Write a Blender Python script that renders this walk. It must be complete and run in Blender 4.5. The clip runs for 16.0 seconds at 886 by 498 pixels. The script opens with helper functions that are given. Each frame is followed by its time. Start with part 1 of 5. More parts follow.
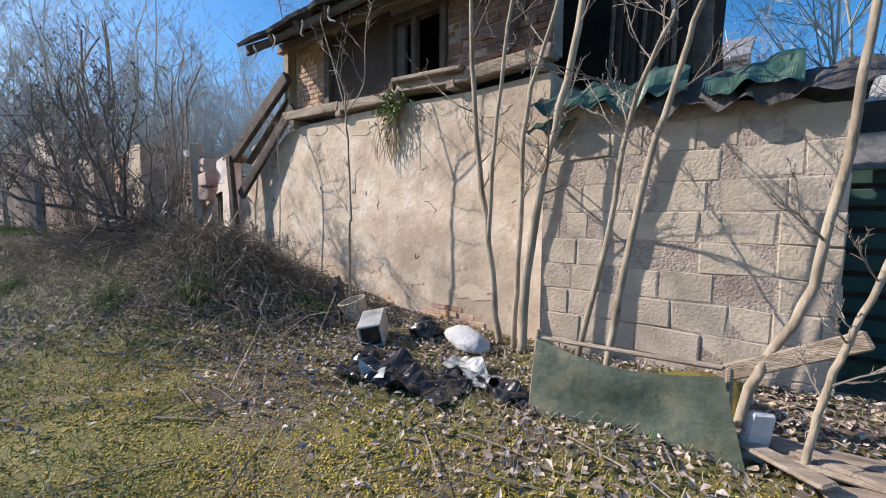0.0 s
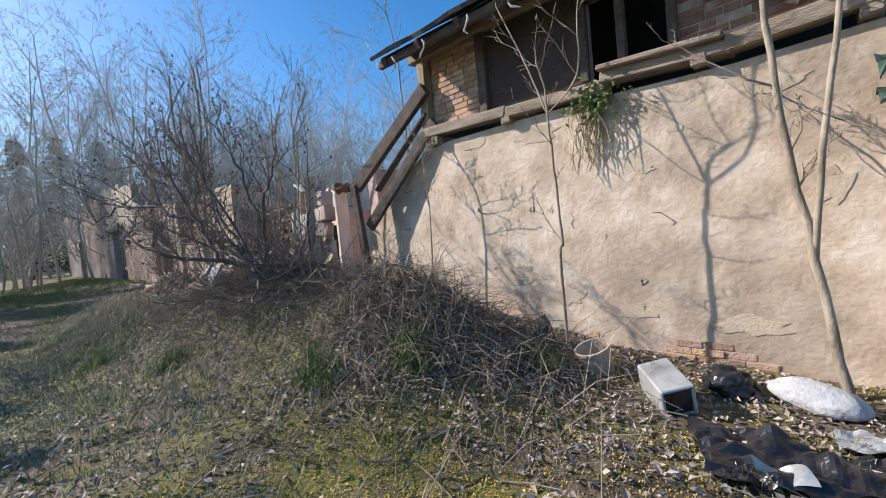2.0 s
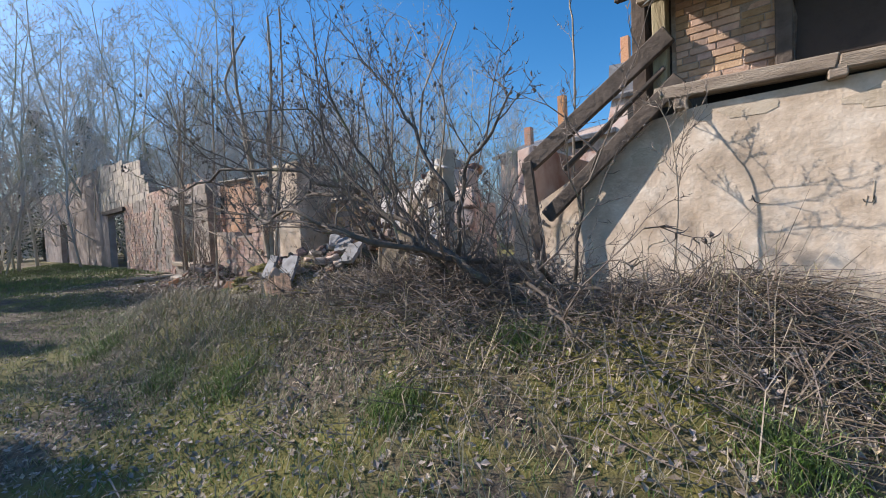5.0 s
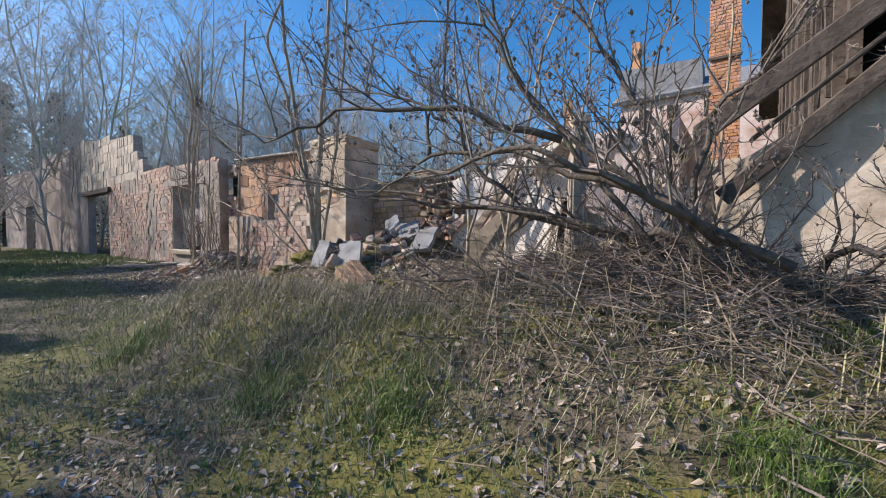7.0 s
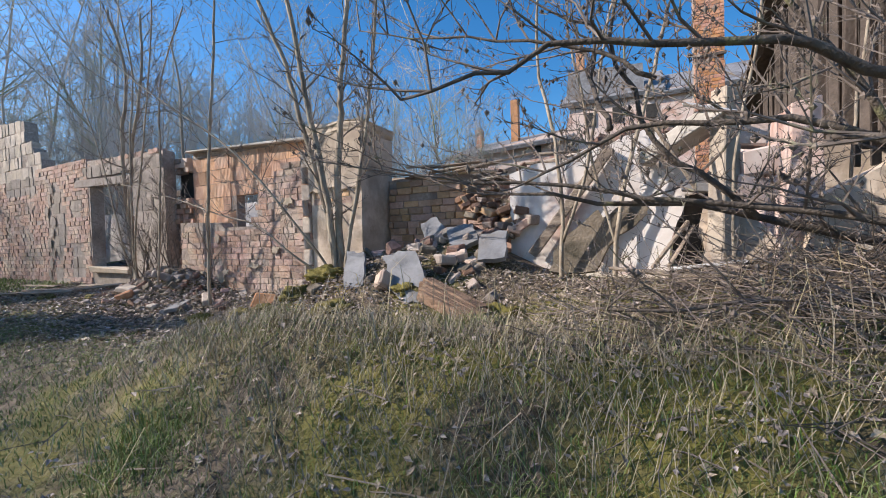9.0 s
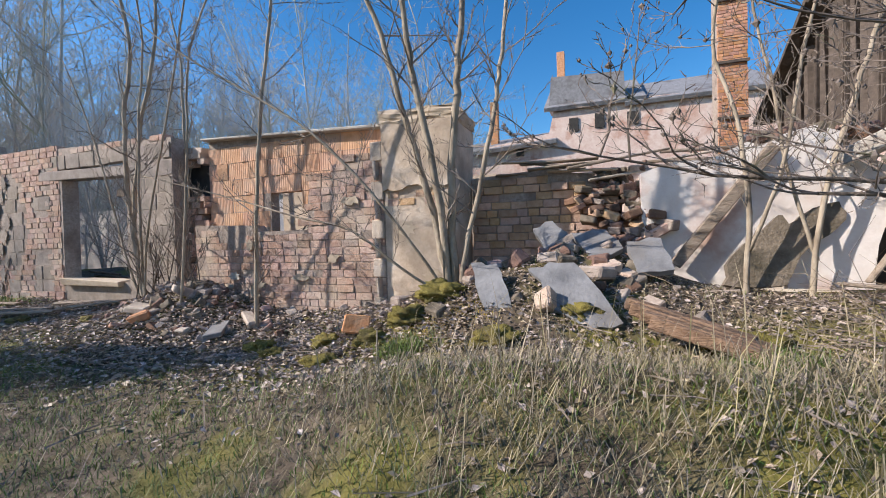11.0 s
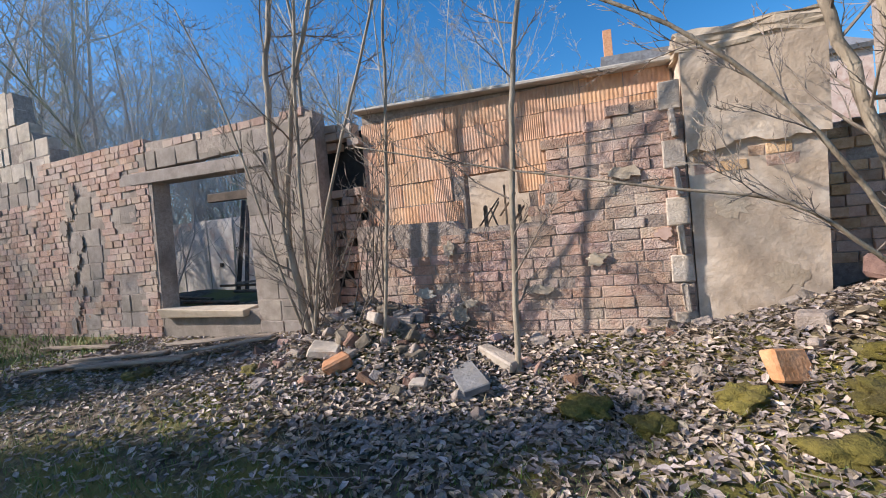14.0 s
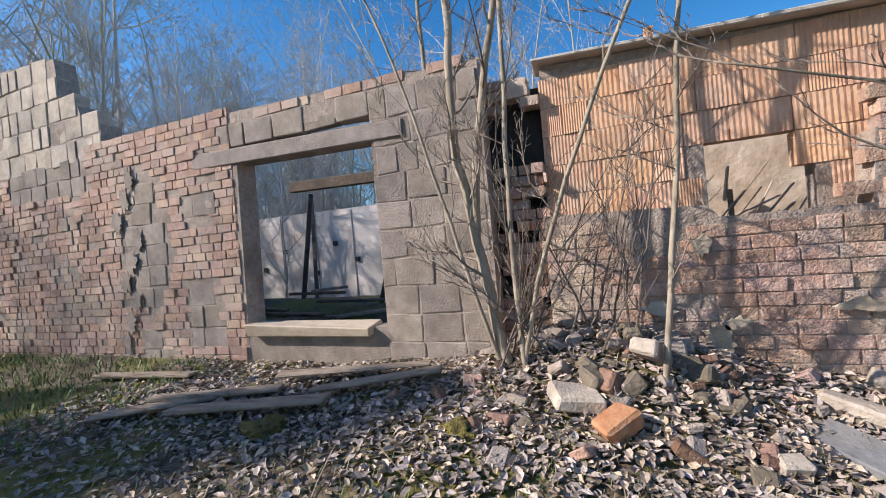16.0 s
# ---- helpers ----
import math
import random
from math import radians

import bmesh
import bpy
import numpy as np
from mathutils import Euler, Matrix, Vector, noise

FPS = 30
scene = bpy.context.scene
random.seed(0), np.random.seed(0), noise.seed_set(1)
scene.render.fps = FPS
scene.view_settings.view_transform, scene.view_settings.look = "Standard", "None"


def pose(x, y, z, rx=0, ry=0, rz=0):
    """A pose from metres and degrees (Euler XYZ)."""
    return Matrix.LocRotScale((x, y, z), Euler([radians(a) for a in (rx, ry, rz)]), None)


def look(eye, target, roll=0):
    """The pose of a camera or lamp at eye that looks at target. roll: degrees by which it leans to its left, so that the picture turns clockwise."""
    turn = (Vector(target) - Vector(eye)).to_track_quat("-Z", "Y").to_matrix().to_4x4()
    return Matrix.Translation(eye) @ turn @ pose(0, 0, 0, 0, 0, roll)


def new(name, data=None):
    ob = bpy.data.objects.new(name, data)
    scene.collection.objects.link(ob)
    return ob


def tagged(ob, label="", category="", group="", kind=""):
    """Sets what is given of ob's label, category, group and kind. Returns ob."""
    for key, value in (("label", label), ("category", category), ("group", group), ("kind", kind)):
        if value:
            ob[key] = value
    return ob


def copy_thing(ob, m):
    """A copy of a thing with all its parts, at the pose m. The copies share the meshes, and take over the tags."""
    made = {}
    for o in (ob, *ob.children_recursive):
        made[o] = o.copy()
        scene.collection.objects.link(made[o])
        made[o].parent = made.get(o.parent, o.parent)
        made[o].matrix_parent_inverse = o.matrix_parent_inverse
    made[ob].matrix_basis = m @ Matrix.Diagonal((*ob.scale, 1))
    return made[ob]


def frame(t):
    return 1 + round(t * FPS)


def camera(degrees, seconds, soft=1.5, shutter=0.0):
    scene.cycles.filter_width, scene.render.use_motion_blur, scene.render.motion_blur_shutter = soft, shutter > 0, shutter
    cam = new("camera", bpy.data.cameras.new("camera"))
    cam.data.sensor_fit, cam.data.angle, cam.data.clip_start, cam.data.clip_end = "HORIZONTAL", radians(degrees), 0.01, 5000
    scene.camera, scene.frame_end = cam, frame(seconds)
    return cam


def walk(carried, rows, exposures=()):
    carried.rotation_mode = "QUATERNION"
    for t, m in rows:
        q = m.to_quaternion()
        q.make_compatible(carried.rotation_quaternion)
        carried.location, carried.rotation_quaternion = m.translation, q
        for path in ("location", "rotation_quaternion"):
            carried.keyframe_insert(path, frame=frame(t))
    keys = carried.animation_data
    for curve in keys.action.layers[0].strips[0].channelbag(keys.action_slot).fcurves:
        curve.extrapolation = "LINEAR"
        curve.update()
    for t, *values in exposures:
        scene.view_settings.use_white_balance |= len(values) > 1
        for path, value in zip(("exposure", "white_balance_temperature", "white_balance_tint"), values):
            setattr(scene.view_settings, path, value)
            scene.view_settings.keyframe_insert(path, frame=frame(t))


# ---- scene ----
cam = camera(94.6, 16.0, soft=1.0)
PATH = [
    (0, (-2.861, -1.688, 1.907), (-4.095, -0.122, 1.75), 0.1),
    (0.5, (-3.407, -1.803, 1.972), (-4.656, -0.25, 1.808), -2.0),
    (1, (-3.948, -1.966, 2.025), (-5.228, -0.437, 1.876), -2.8),
    (1.5, (-4.52, -2.119, 2.073), (-5.84, -0.619, 1.973), -3.9),
    (2, (-5.09, -2.22, 2.12), (-6.45, -0.756, 2.034), -5.5),
    (2.5, (-5.669, -2.34, 2.191), (-7.032, -0.879, 2.103), -4.3),
    (3, (-6.255, -2.416, 2.233), (-7.605, -0.944, 2.132), -2.1),
    (3.5, (-6.794, -2.598, 2.292), (-8.13, -1.114, 2.182), -3.0),
    (4, (-7.326, -2.745, 2.326), (-8.662, -1.262, 2.204), -4.3),
    (6.5, (-9.905, -3.151, 1.838), (-11.101, -1.548, 1.845), 0.9),
    (7, (-10.513, -3.221, 1.904), (-11.708, -1.618, 1.845), -0.2),
    (7.5, (-11.145, -3.278, 1.982), (-12.35, -1.684, 1.928), -0.1),
    (8, (-11.789, -3.185, 1.999), (-12.933, -1.546, 1.946), -1.0),
    (10.5, (-14.709, -3.111, 2.069), (-15.334, -1.213, 2.012), -1.0),
    (11, (-15.386, -3.106, 2.13), (-16.063, -1.225, 2.08), -1.7),
    (11.5, (-16.065, -2.991, 2.125), (-16.768, -1.119, 2.083), -4.4),
    (12, (-16.756, -2.957, 2.138), (-17.502, -1.102, 2.129), -4.0),
    (12.5, (-17.399, -2.904, 2.167), (-18.174, -1.061, 2.16), -3.6),
    (13, (-18.048, -2.769, 2.213), (-18.84, -0.932, 2.192), -3.8),
    (13.5, (-18.605, -2.624, 2.243), (-19.358, -0.771, 2.216), -5.5),
    (14, (-19.165, -2.339, 2.216), (-19.861, -0.465, 2.178), -5.3),
    (14.5, (-19.802, -2.149, 2.24), (-20.457, -0.259, 2.201), -3.9),
    (15, (-20.491, -1.996, 2.248), (-21.145, -0.107, 2.211), -4.3),
    (15.5, (-21.077, -1.793, 2.263), (-21.762, 0.086, 2.24), -5.3),
    (16, (-21.647, -1.683, 2.278), (-22.349, 0.19, 2.276), -5.1),
]
walk(cam, [(t, look(eye, target, roll)) for t, eye, target, roll in PATH])

# ---- light ----
SUN_WAY = Vector((1.91, 1.0, -1.38)).normalized()
world = bpy.data.worlds.new("sky")
scene.world = world
world.use_nodes = True
sky = world.node_tree.nodes.new("ShaderNodeTexSky")
sky.sky_type = "NISHITA"
sky.sun_disc = False
sky.sun_elevation = math.asin(-SUN_WAY.z)
sky.sun_rotation = math.atan2(-SUN_WAY.x, -SUN_WAY.y)
sky.altitude, sky.air_density, sky.dust_density, sky.ozone_density = 300, 1.0, 1.0, 3.0
backg = world.node_tree.nodes["Background"]
backg.inputs["Strength"].default_value = 0.15
tint = world.node_tree.nodes.new("ShaderNodeHueSaturation")
tint.inputs["Saturation"].default_value = 1.35
world.node_tree.links.new(sky.outputs[0], tint.inputs["Color"])
world.node_tree.links.new(tint.outputs[0], backg.inputs["Color"])
sun = new("sun", bpy.data.lights.new("sun", "SUN"))
sun.data.energy, sun.data.angle, sun.data.color = 5.2, radians(0.55), (1.0, 0.905, 0.83)
sun.matrix_world = look((0, 0, 30), Vector((0, 0, 30)) + SUN_WAY)
scene.view_settings.exposure = 0.36


# ---- materials ----
def rgb(c):
    return (c[0], c[1], c[2], 1.0)


def material(name, colours, scale=6.0, detail=8.0, rough=0.85, bump=0.3, bump_scale=None, stain=None, stain_scale=1.2,
             island=0.0, per_object=0.0, stretch=(1, 1, 1), metal=0.0, stain_at=(0.5, 0.68)):
    """Grain between two or three colours, stains at a second scale, fine relief, and change from piece to piece."""
    m = bpy.data.materials.new(name)
    m.use_nodes = True
    nt = m.node_tree
    n, lk = nt.nodes, nt.links
    bsdf = n["Principled BSDF"]
    bsdf.inputs["Roughness"].default_value = rough
    bsdf.inputs["Metallic"].default_value = metal
    mp = n.new("ShaderNodeMapping")
    mp.inputs["Scale"].default_value = stretch
    geo = n.new("ShaderNodeNewGeometry")
    lk.new(geo.outputs["Position"], mp.inputs["Vector"])
    nz = n.new("ShaderNodeTexNoise")
    nz.inputs["Scale"].default_value, nz.inputs["Detail"].default_value, nz.inputs["Roughness"].default_value = scale, detail, 0.65
    lk.new(mp.outputs[0], nz.inputs["Vector"])
    ramp = n.new("ShaderNodeValToRGB")
    els = ramp.color_ramp.elements
    els[0].position, els[0].color = 0.34, rgb(colours[0])
    els[1].position, els[1].color = 0.66, rgb(colours[-1])
    if len(colours) > 2:
        e = els.new(0.5)
        e.color = rgb(colours[1])
    lk.new(nz.outputs["Fac"], ramp.inputs["Fac"])
    out = ramp.outputs["Color"]
    if stain:
        sz = n.new("ShaderNodeTexNoise")
        sz.inputs["Scale"].default_value, sz.inputs["Detail"].default_value, sz.inputs["Roughness"].default_value = stain_scale, 7.0, 0.6
        lk.new(mp.outputs[0], sz.inputs["Vector"])
        sr = n.new("ShaderNodeMapRange")
        sr.inputs["From Min"].default_value, sr.inputs["From Max"].default_value = stain_at
        lk.new(sz.outputs["Fac"], sr.inputs["Value"])
        mx = n.new("ShaderNodeMix")
        mx.data_type = "RGBA"
        lk.new(sr.outputs[0], mx.inputs["Factor"])
        lk.new(out, mx.inputs["A"])
        mx.inputs["B"].default_value = rgb(stain)
        out = mx.outputs["Result"]
    if island or per_object:
        hs = n.new("ShaderNodeHueSaturation")
        src = geo.outputs["Random Per Island"]
        if per_object:
            src = n.new("ShaderNodeObjectInfo").outputs["Random"]
        k = island or per_object
        vr = n.new("ShaderNodeMapRange")
        vr.inputs["To Min"].default_value, vr.inputs["To Max"].default_value = 1 - k, 1 + k
        lk.new(src, vr.inputs["Value"])
        lk.new(vr.outputs[0], hs.inputs["Value"])
        wn = n.new("ShaderNodeTexWhiteNoise")
        wn.noise_dimensions = "1D"
        lk.new(src, wn.inputs["W"])
        hr = n.new("ShaderNodeMapRange")
        hr.inputs["To Min"].default_value, hr.inputs["To Max"].default_value = 0.5 - 0.05 * k, 0.5 + 0.05 * k
        lk.new(wn.outputs["Value"], hr.inputs["Value"])
        lk.new(hr.outputs[0], hs.inputs["Hue"])
        sa = n.new("ShaderNodeMapRange")
        sa.inputs["To Min"].default_value, sa.inputs["To Max"].default_value = 1 - 0.8 * k, 1 + 0.5 * k
        lk.new(wn.outputs["Value"], sa.inputs["Value"])
        lk.new(sa.outputs[0], hs.inputs["Saturation"])
        lk.new(out, hs.inputs["Color"])
        out = hs.outputs["Color"]
    lk.new(out, bsdf.inputs["Base Color"])
    if bump:
        bz = n.new("ShaderNodeTexNoise")
        bz.inputs["Scale"].default_value = bump_scale or scale * 3
        bz.inputs["Detail"].default_value = 6.0
        lk.new(mp.outputs[0], bz.inputs["Vector"])
        bp = n.new("ShaderNodeBump")
        bp.inputs["Strength"].default_value, bp.inputs["Distance"].default_value = bump, 0.02
        lk.new(bz.outputs["Fac"], bp.inputs["Height"])
        lk.new(bp.outputs[0], bsdf.inputs["Normal"])
    return m


M_EARTH = material("forest_floor", [(0.055, 0.04, 0.026), (0.11, 0.082, 0.054), (0.20, 0.155, 0.11)], 9, bump=0.9, bump_scale=30,
                   stain=(0.16, 0.14, 0.03), stain_scale=0.8, stain_at=(0.45, 0.57))
M_LEAF = material("dry_leaves", [(0.24, 0.175, 0.13), (0.44, 0.36, 0.30)], 20, bump=0, island=0.55, rough=0.7)
M_GRASS = material("green_grass", [(0.075, 0.125, 0.025), (0.19, 0.25, 0.055)], 5, bump=0, island=0.3, rough=0.6)
M_STRAW = material("dry_grass", [(0.23, 0.185, 0.11), (0.40, 0.335, 0.215)], 5, bump=0, island=0.35, rough=0.65)
M_MOSS = material("moss", [(0.125, 0.105, 0.02), (0.24, 0.195, 0.04)], 25, bump=1.0, bump_scale=90, stain=(0.10, 0.08, 0.03), stain_scale=3)
M_PLASTER = material("old_plaster", [(0.45, 0.345, 0.25), (0.61, 0.49, 0.375), (0.74, 0.635, 0.52)], 2.6, bump=0.55, bump_scale=16,
                     stain=(0.38, 0.30, 0.225), stain_scale=1.1, stain_at=(0.48, 0.66))
M_WHITE = material("whitewash", [(0.70, 0.62, 0.56), (0.84, 0.79, 0.74)], 2.5, bump=0.3, bump_scale=12, stain=(0.55, 0.38, 0.31),
                   stain_scale=1.3, stain_at=(0.55, 0.7))
M_PINK = material("pink_plaster", [(0.60, 0.43, 0.36), (0.72, 0.60, 0.53)], 3, bump=0.3, stain=(0.45, 0.24, 0.17), stain_scale=1.0)
M_MORTAR = material("mortar", [(0.29, 0.23, 0.19), (0.46, 0.38, 0.32)], 18, bump=0.8, bump_scale=50, stain=(0.22, 0.17, 0.14), stain_scale=2)
M_BLOCK = material("pumice_block", [(0.27, 0.22, 0.185), (0.40, 0.335, 0.285)], 7, bump=0.7, bump_scale=60, stain=(0.21, 0.18, 0.15),
                   stain_scale=2.2, per_object=0.16)
M_PALE = material("pale_block", [(0.44, 0.36, 0.28), (0.60, 0.52, 0.43)], 6, bump=0.6, bump_scale=45, stain=(0.28, 0.24, 0.21),
                  stain_scale=1.8, per_object=0.14)
M_BRICK = material("red_brick", [(0.42, 0.24, 0.18), (0.58, 0.40, 0.32)], 12, bump=1.0, bump_scale=60, stain=(0.55, 0.44, 0.35),
                   stain_scale=1.3, per_object=0.17, stain_at=(0.44, 0.64))
M_BRICK_J = material("red_brick_joined", [(0.42, 0.24, 0.18), (0.58, 0.40, 0.32)], 12, bump=1.0, bump_scale=60, stain=(0.55, 0.44, 0.35),
                     stain_scale=1.3, island=0.17, stain_at=(0.44, 0.64))
M_ORANGE = material("hollow_clay_block", [(0.56, 0.305, 0.18), (0.72, 0.46, 0.30)], 5, bump=0.4, bump_scale=40, stain=(0.52, 0.36, 0.26),
                    stain_scale=1.6, per_object=0.10)
M_CHIM = material("chimney_brick", [(0.46, 0.20, 0.10), (0.60, 0.33, 0.20)], 8, bump=0.5, bump_scale=40, per_object=0.2)
M_YBRICK = material("warm_brick", [(0.48, 0.29, 0.18), (0.62, 0.43, 0.30)], 12, bump=0.6, bump_scale=55, per_object=0.28, stain=(0.34, 0.22, 0.16))
M_CONC = material("concrete", [(0.42, 0.38, 0.33), (0.56, 0.52, 0.46)], 5, bump=0.5, bump_scale=35, stain=(0.30, 0.26, 0.22), stain_scale=1.4)
# Grey darkened for the shade on the cement sheets; tile and fascia share it.
M_SLAB = material("grey_sheet", [(0.15, 0.15, 0.155), (0.27, 0.27, 0.275)], 4, bump=0.4, bump_scale=30, stain=(0.18, 0.165, 0.15), stain_scale=1.5)
M_TIMBER = material("weathered_timber", [(0.26, 0.20, 0.15), (0.44, 0.36, 0.28)], 4, bump=0.8, bump_scale=18, stretch=(1, 7, 7),
                    stain=(0.15, 0.11, 0.08), stain_scale=2)
M_TIMBERZ = material("upright_timber", [(0.30, 0.24, 0.14), (0.46, 0.40, 0.26)], 4, bump=0.8, bump_scale=18, stretch=(7, 7, 1),
                     stain=(0.20, 0.15, 0.09), stain_scale=2)
M_DARKWOOD = material("dark_timber", [(0.06, 0.045, 0.035), (0.13, 0.10, 0.08)], 5, bump=0.7, bump_scale=20)
M_ROOF = material("roofing_felt", [(0.05, 0.045, 0.045), (0.10, 0.09, 0.09)], 6, bump=0.6, bump_scale=20)
M_SLATE = material("grey_slate", [(0.17, 0.17, 0.18), (0.28, 0.28, 0.29)], 5, bump=0.5, stain=(0.12, 0.11, 0.11), stain_scale=0.8)
M_BARK = material("pale_bark", [(0.27, 0.215, 0.155), (0.46, 0.39, 0.30)], 8, bump=0.5, bump_scale=40, stain=(0.18, 0.14, 0.10),
                  stain_scale=5, stretch=(1, 1, 0.4))
M_BARKD = material("dark_bark", [(0.07, 0.055, 0.045), (0.16, 0.13, 0.105)], 9, bump=0.8, bump_scale=45, stain=(0.24, 0.25, 0.10), stain_scale=3,
                   stain_at=(0.6, 0.75))
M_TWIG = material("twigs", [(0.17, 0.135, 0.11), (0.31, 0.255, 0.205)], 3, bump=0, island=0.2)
# Paler and greyer than M_TWIG: haze and sunlit crowns are put into the colour.
M_FARHAZE = material("haze_paled_twigs", [(0.46, 0.42, 0.39), (0.62, 0.575, 0.53)], 0.6, bump=0, stain=(0.34, 0.35, 0.20), stain_scale=0.25)
M_BRUSH = material("dead_brush", [(0.13, 0.095, 0.075), (0.29, 0.225, 0.175)], 5, bump=0, island=0.45)
M_DEADTWIG = material("dead_twigs", [(0.11, 0.087, 0.073), (0.235, 0.19, 0.16)], 6, bump=0, stain=(0.22, 0.22, 0.13), stain_scale=4, stain_at=(0.58, 0.7))
M_CREAM = material("cream_block", [(0.38, 0.31, 0.24), (0.54, 0.455, 0.365)], 3, bump=0.5, bump_scale=40, stain=(0.30, 0.255, 0.21), stain_scale=1.1, per_object=0.07)
# Dark brown render; the shade under the eaves is put into its colour.
M_EAVESHADE = material("eave_shaded_render", [(0.045, 0.032, 0.025), (0.09, 0.065, 0.05)], 3, bump=0.5, bump_scale=22, stain=(0.05, 0.037, 0.03), stain_scale=1.5)
# Brick darkened for the same eave shade; tumbled rubble uses it too.
M_DARKBRICK = material("darkened_brick", [(0.16, 0.085, 0.06), (0.27, 0.16, 0.115)], 10, bump=0.7, bump_scale=55, stain=(0.08, 0.055, 0.045), stain_scale=1.5, per_object=0.2)
# Stained render; tree shade on the far wall is put into its dark colour.
M_FARWALL = material("grey_mauve_render", [(0.24, 0.19, 0.175), (0.42, 0.345, 0.315)], 1.2, bump=0.5, bump_scale=12, stain=(0.15, 0.12, 0.11), stain_scale=0.35)
M_MOSSY = material("mossy_slab", [(0.13, 0.105, 0.075), (0.24, 0.195, 0.145)], 6, bump=0.8, bump_scale=30, stain=(0.09, 0.075, 0.05), stain_scale=2.5)
M_ROT = material("rotten_timber", [(0.15, 0.085, 0.05), (0.34, 0.22, 0.14)], 5, bump=1.0, bump_scale=18, stretch=(1, 5, 7), stain=(0.08, 0.055, 0.04), stain_scale=2)
M_GREENTARP = material("green_tarpaulin", [(0.02, 0.06, 0.045), (0.05, 0.11, 0.085)], 4, bump=0.5, rough=0.4, stain=(0.15, 0.19, 0.165), stain_scale=3)
M_BLACK = material("black_plastic", [(0.012, 0.012, 0.014), (0.03, 0.03, 0.034)], 6, bump=0.5, bump_scale=12, rough=0.28)
M_SILVER = material("grey_plastic", [(0.30, 0.31, 0.31), (0.46, 0.47, 0.46)], 6, bump=0.5, bump_scale=14, rough=0.4, stain=(0.2, 0.2, 0.19), stain_scale=3)
M_SACK = material("white_sack", [(0.40, 0.40, 0.41), (0.56, 0.56, 0.56)], 8, bump=0.7, bump_scale=25, stain=(0.40, 0.38, 0.36), stain_scale=3)
# Near-black: shade inside rooms, gaps and openings is put into the colour.
M_HOLLOWDARK = material("painted_hollow_dark", [(0.02, 0.018, 0.017), (0.05, 0.045, 0.04)], 4, bump=0.3)
M_NET = material("green_netting", [(0.045, 0.06, 0.04), (0.10, 0.12, 0.085)], 7, bump=0.4, stain=(0.16, 0.15, 0.09), stain_scale=4, rough=0.6)
M_GREENWALL = material("dark_green_boards", [(0.02, 0.05, 0.045), (0.04, 0.085, 0.075)], 3, bump=0.3)


M_PATCH = material("bare_render", [(0.44, 0.35, 0.25), (0.57, 0.47, 0.36)], 5, bump=0.35, bump_scale=40, stain=(0.56, 0.47, 0.36), stain_scale=4)
M_NEEDLE = material("spruce_needles", [(0.02, 0.045, 0.02), (0.05, 0.09, 0.035)], 4, bump=0, island=0.3)
M_MOSSTUFT = material("moss_tufts", [(0.40, 0.285, 0.04), (0.60, 0.45, 0.085)], 3, bump=0, island=0.3, rough=0.8)


# ---- mesh tools ----
def shape(name, verts, faces, mat, parent=None, smooth=False):
    me = bpy.data.meshes.new(name)
    me.from_pydata([tuple(v) for v in verts], [], faces)
    me.materials.append(mat)
    if smooth:
        me.polygons.foreach_set("use_smooth", [True] * len(me.polygons))
    me.update()
    ob = new(name, me)
    ob.parent = parent
    return ob


def part(name, bm, mat, parent, label=""):
    me = bpy.data.meshes.new(name)
    bm.to_mesh(me)
    bm.free()
    me.materials.append(mat)
    ob = new(name, me)
    ob.parent = parent
    return tagged(ob, label)


def root(name, label, category, group="", kind=""):
    return tagged(new(name), label, category, group, kind)


CUBE_F = [(0, 1, 3, 2), (4, 6, 7, 5), (0, 4, 5, 1), (2, 3, 7, 6), (0, 2, 6, 4), (1, 5, 7, 3)]


def box_data(cx, cy, cz, sx, sy, sz, rot=None, jitter=0.0, rng=random):
    vs = []
    for i in (-0.5, 0.5):
        for j in (-0.5, 0.5):
            for k in (-0.5, 0.5):
                v = Vector((i * sx + rng.uniform(-jitter, jitter), j * sy + rng.uniform(-jitter, jitter), k * sz + rng.uniform(-jitter, jitter)))
                if rot:
                    v = rot @ v
                vs.append(v + Vector((cx, cy, cz)))
    return vs, CUBE_F


def rough_box(sx, sy, sz, bevel=0.012, cuts=0, jitter=0.0, seed=1):
    """A bevelled, slightly uneven box as a bmesh round the origin."""
    rng = random.Random(seed)
    bm = bmesh.new()
    bmesh.ops.create_cube(bm, size=1)
    bmesh.ops.scale(bm, vec=(sx, sy, sz), verts=bm.verts)
    if cuts:
        bmesh.ops.subdivide_edges(bm, edges=bm.edges[:], cuts=cuts, use_grid_fill=True)
    for v in bm.verts:
        v.co += Vector((rng.uniform(-1, 1), rng.uniform(-1, 1), rng.uniform(-1, 1))) * jitter
    if bevel and not cuts:
        bmesh.ops.bevel(bm, geom=bm.edges[:], offset=bevel, segments=1, affect="EDGES")
    return bm


def beam(name, a, b, w, h, mat, parent, label="", seed=1, jitter=0.008, bevel=0.012):
    """A worn timber or slab from a to b, w wide across and h high."""
    a, b = Vector(a), Vector(b)
    d = b - a
    bm = rough_box(w, d.length, h, bevel, 0, jitter, seed)
    ob = part(name, bm, mat, parent, label)
    ob.matrix_basis = Matrix.Translation((a + b) / 2) @ d.to_track_quat("Y", "Z").to_matrix().to_4x4()
    return ob


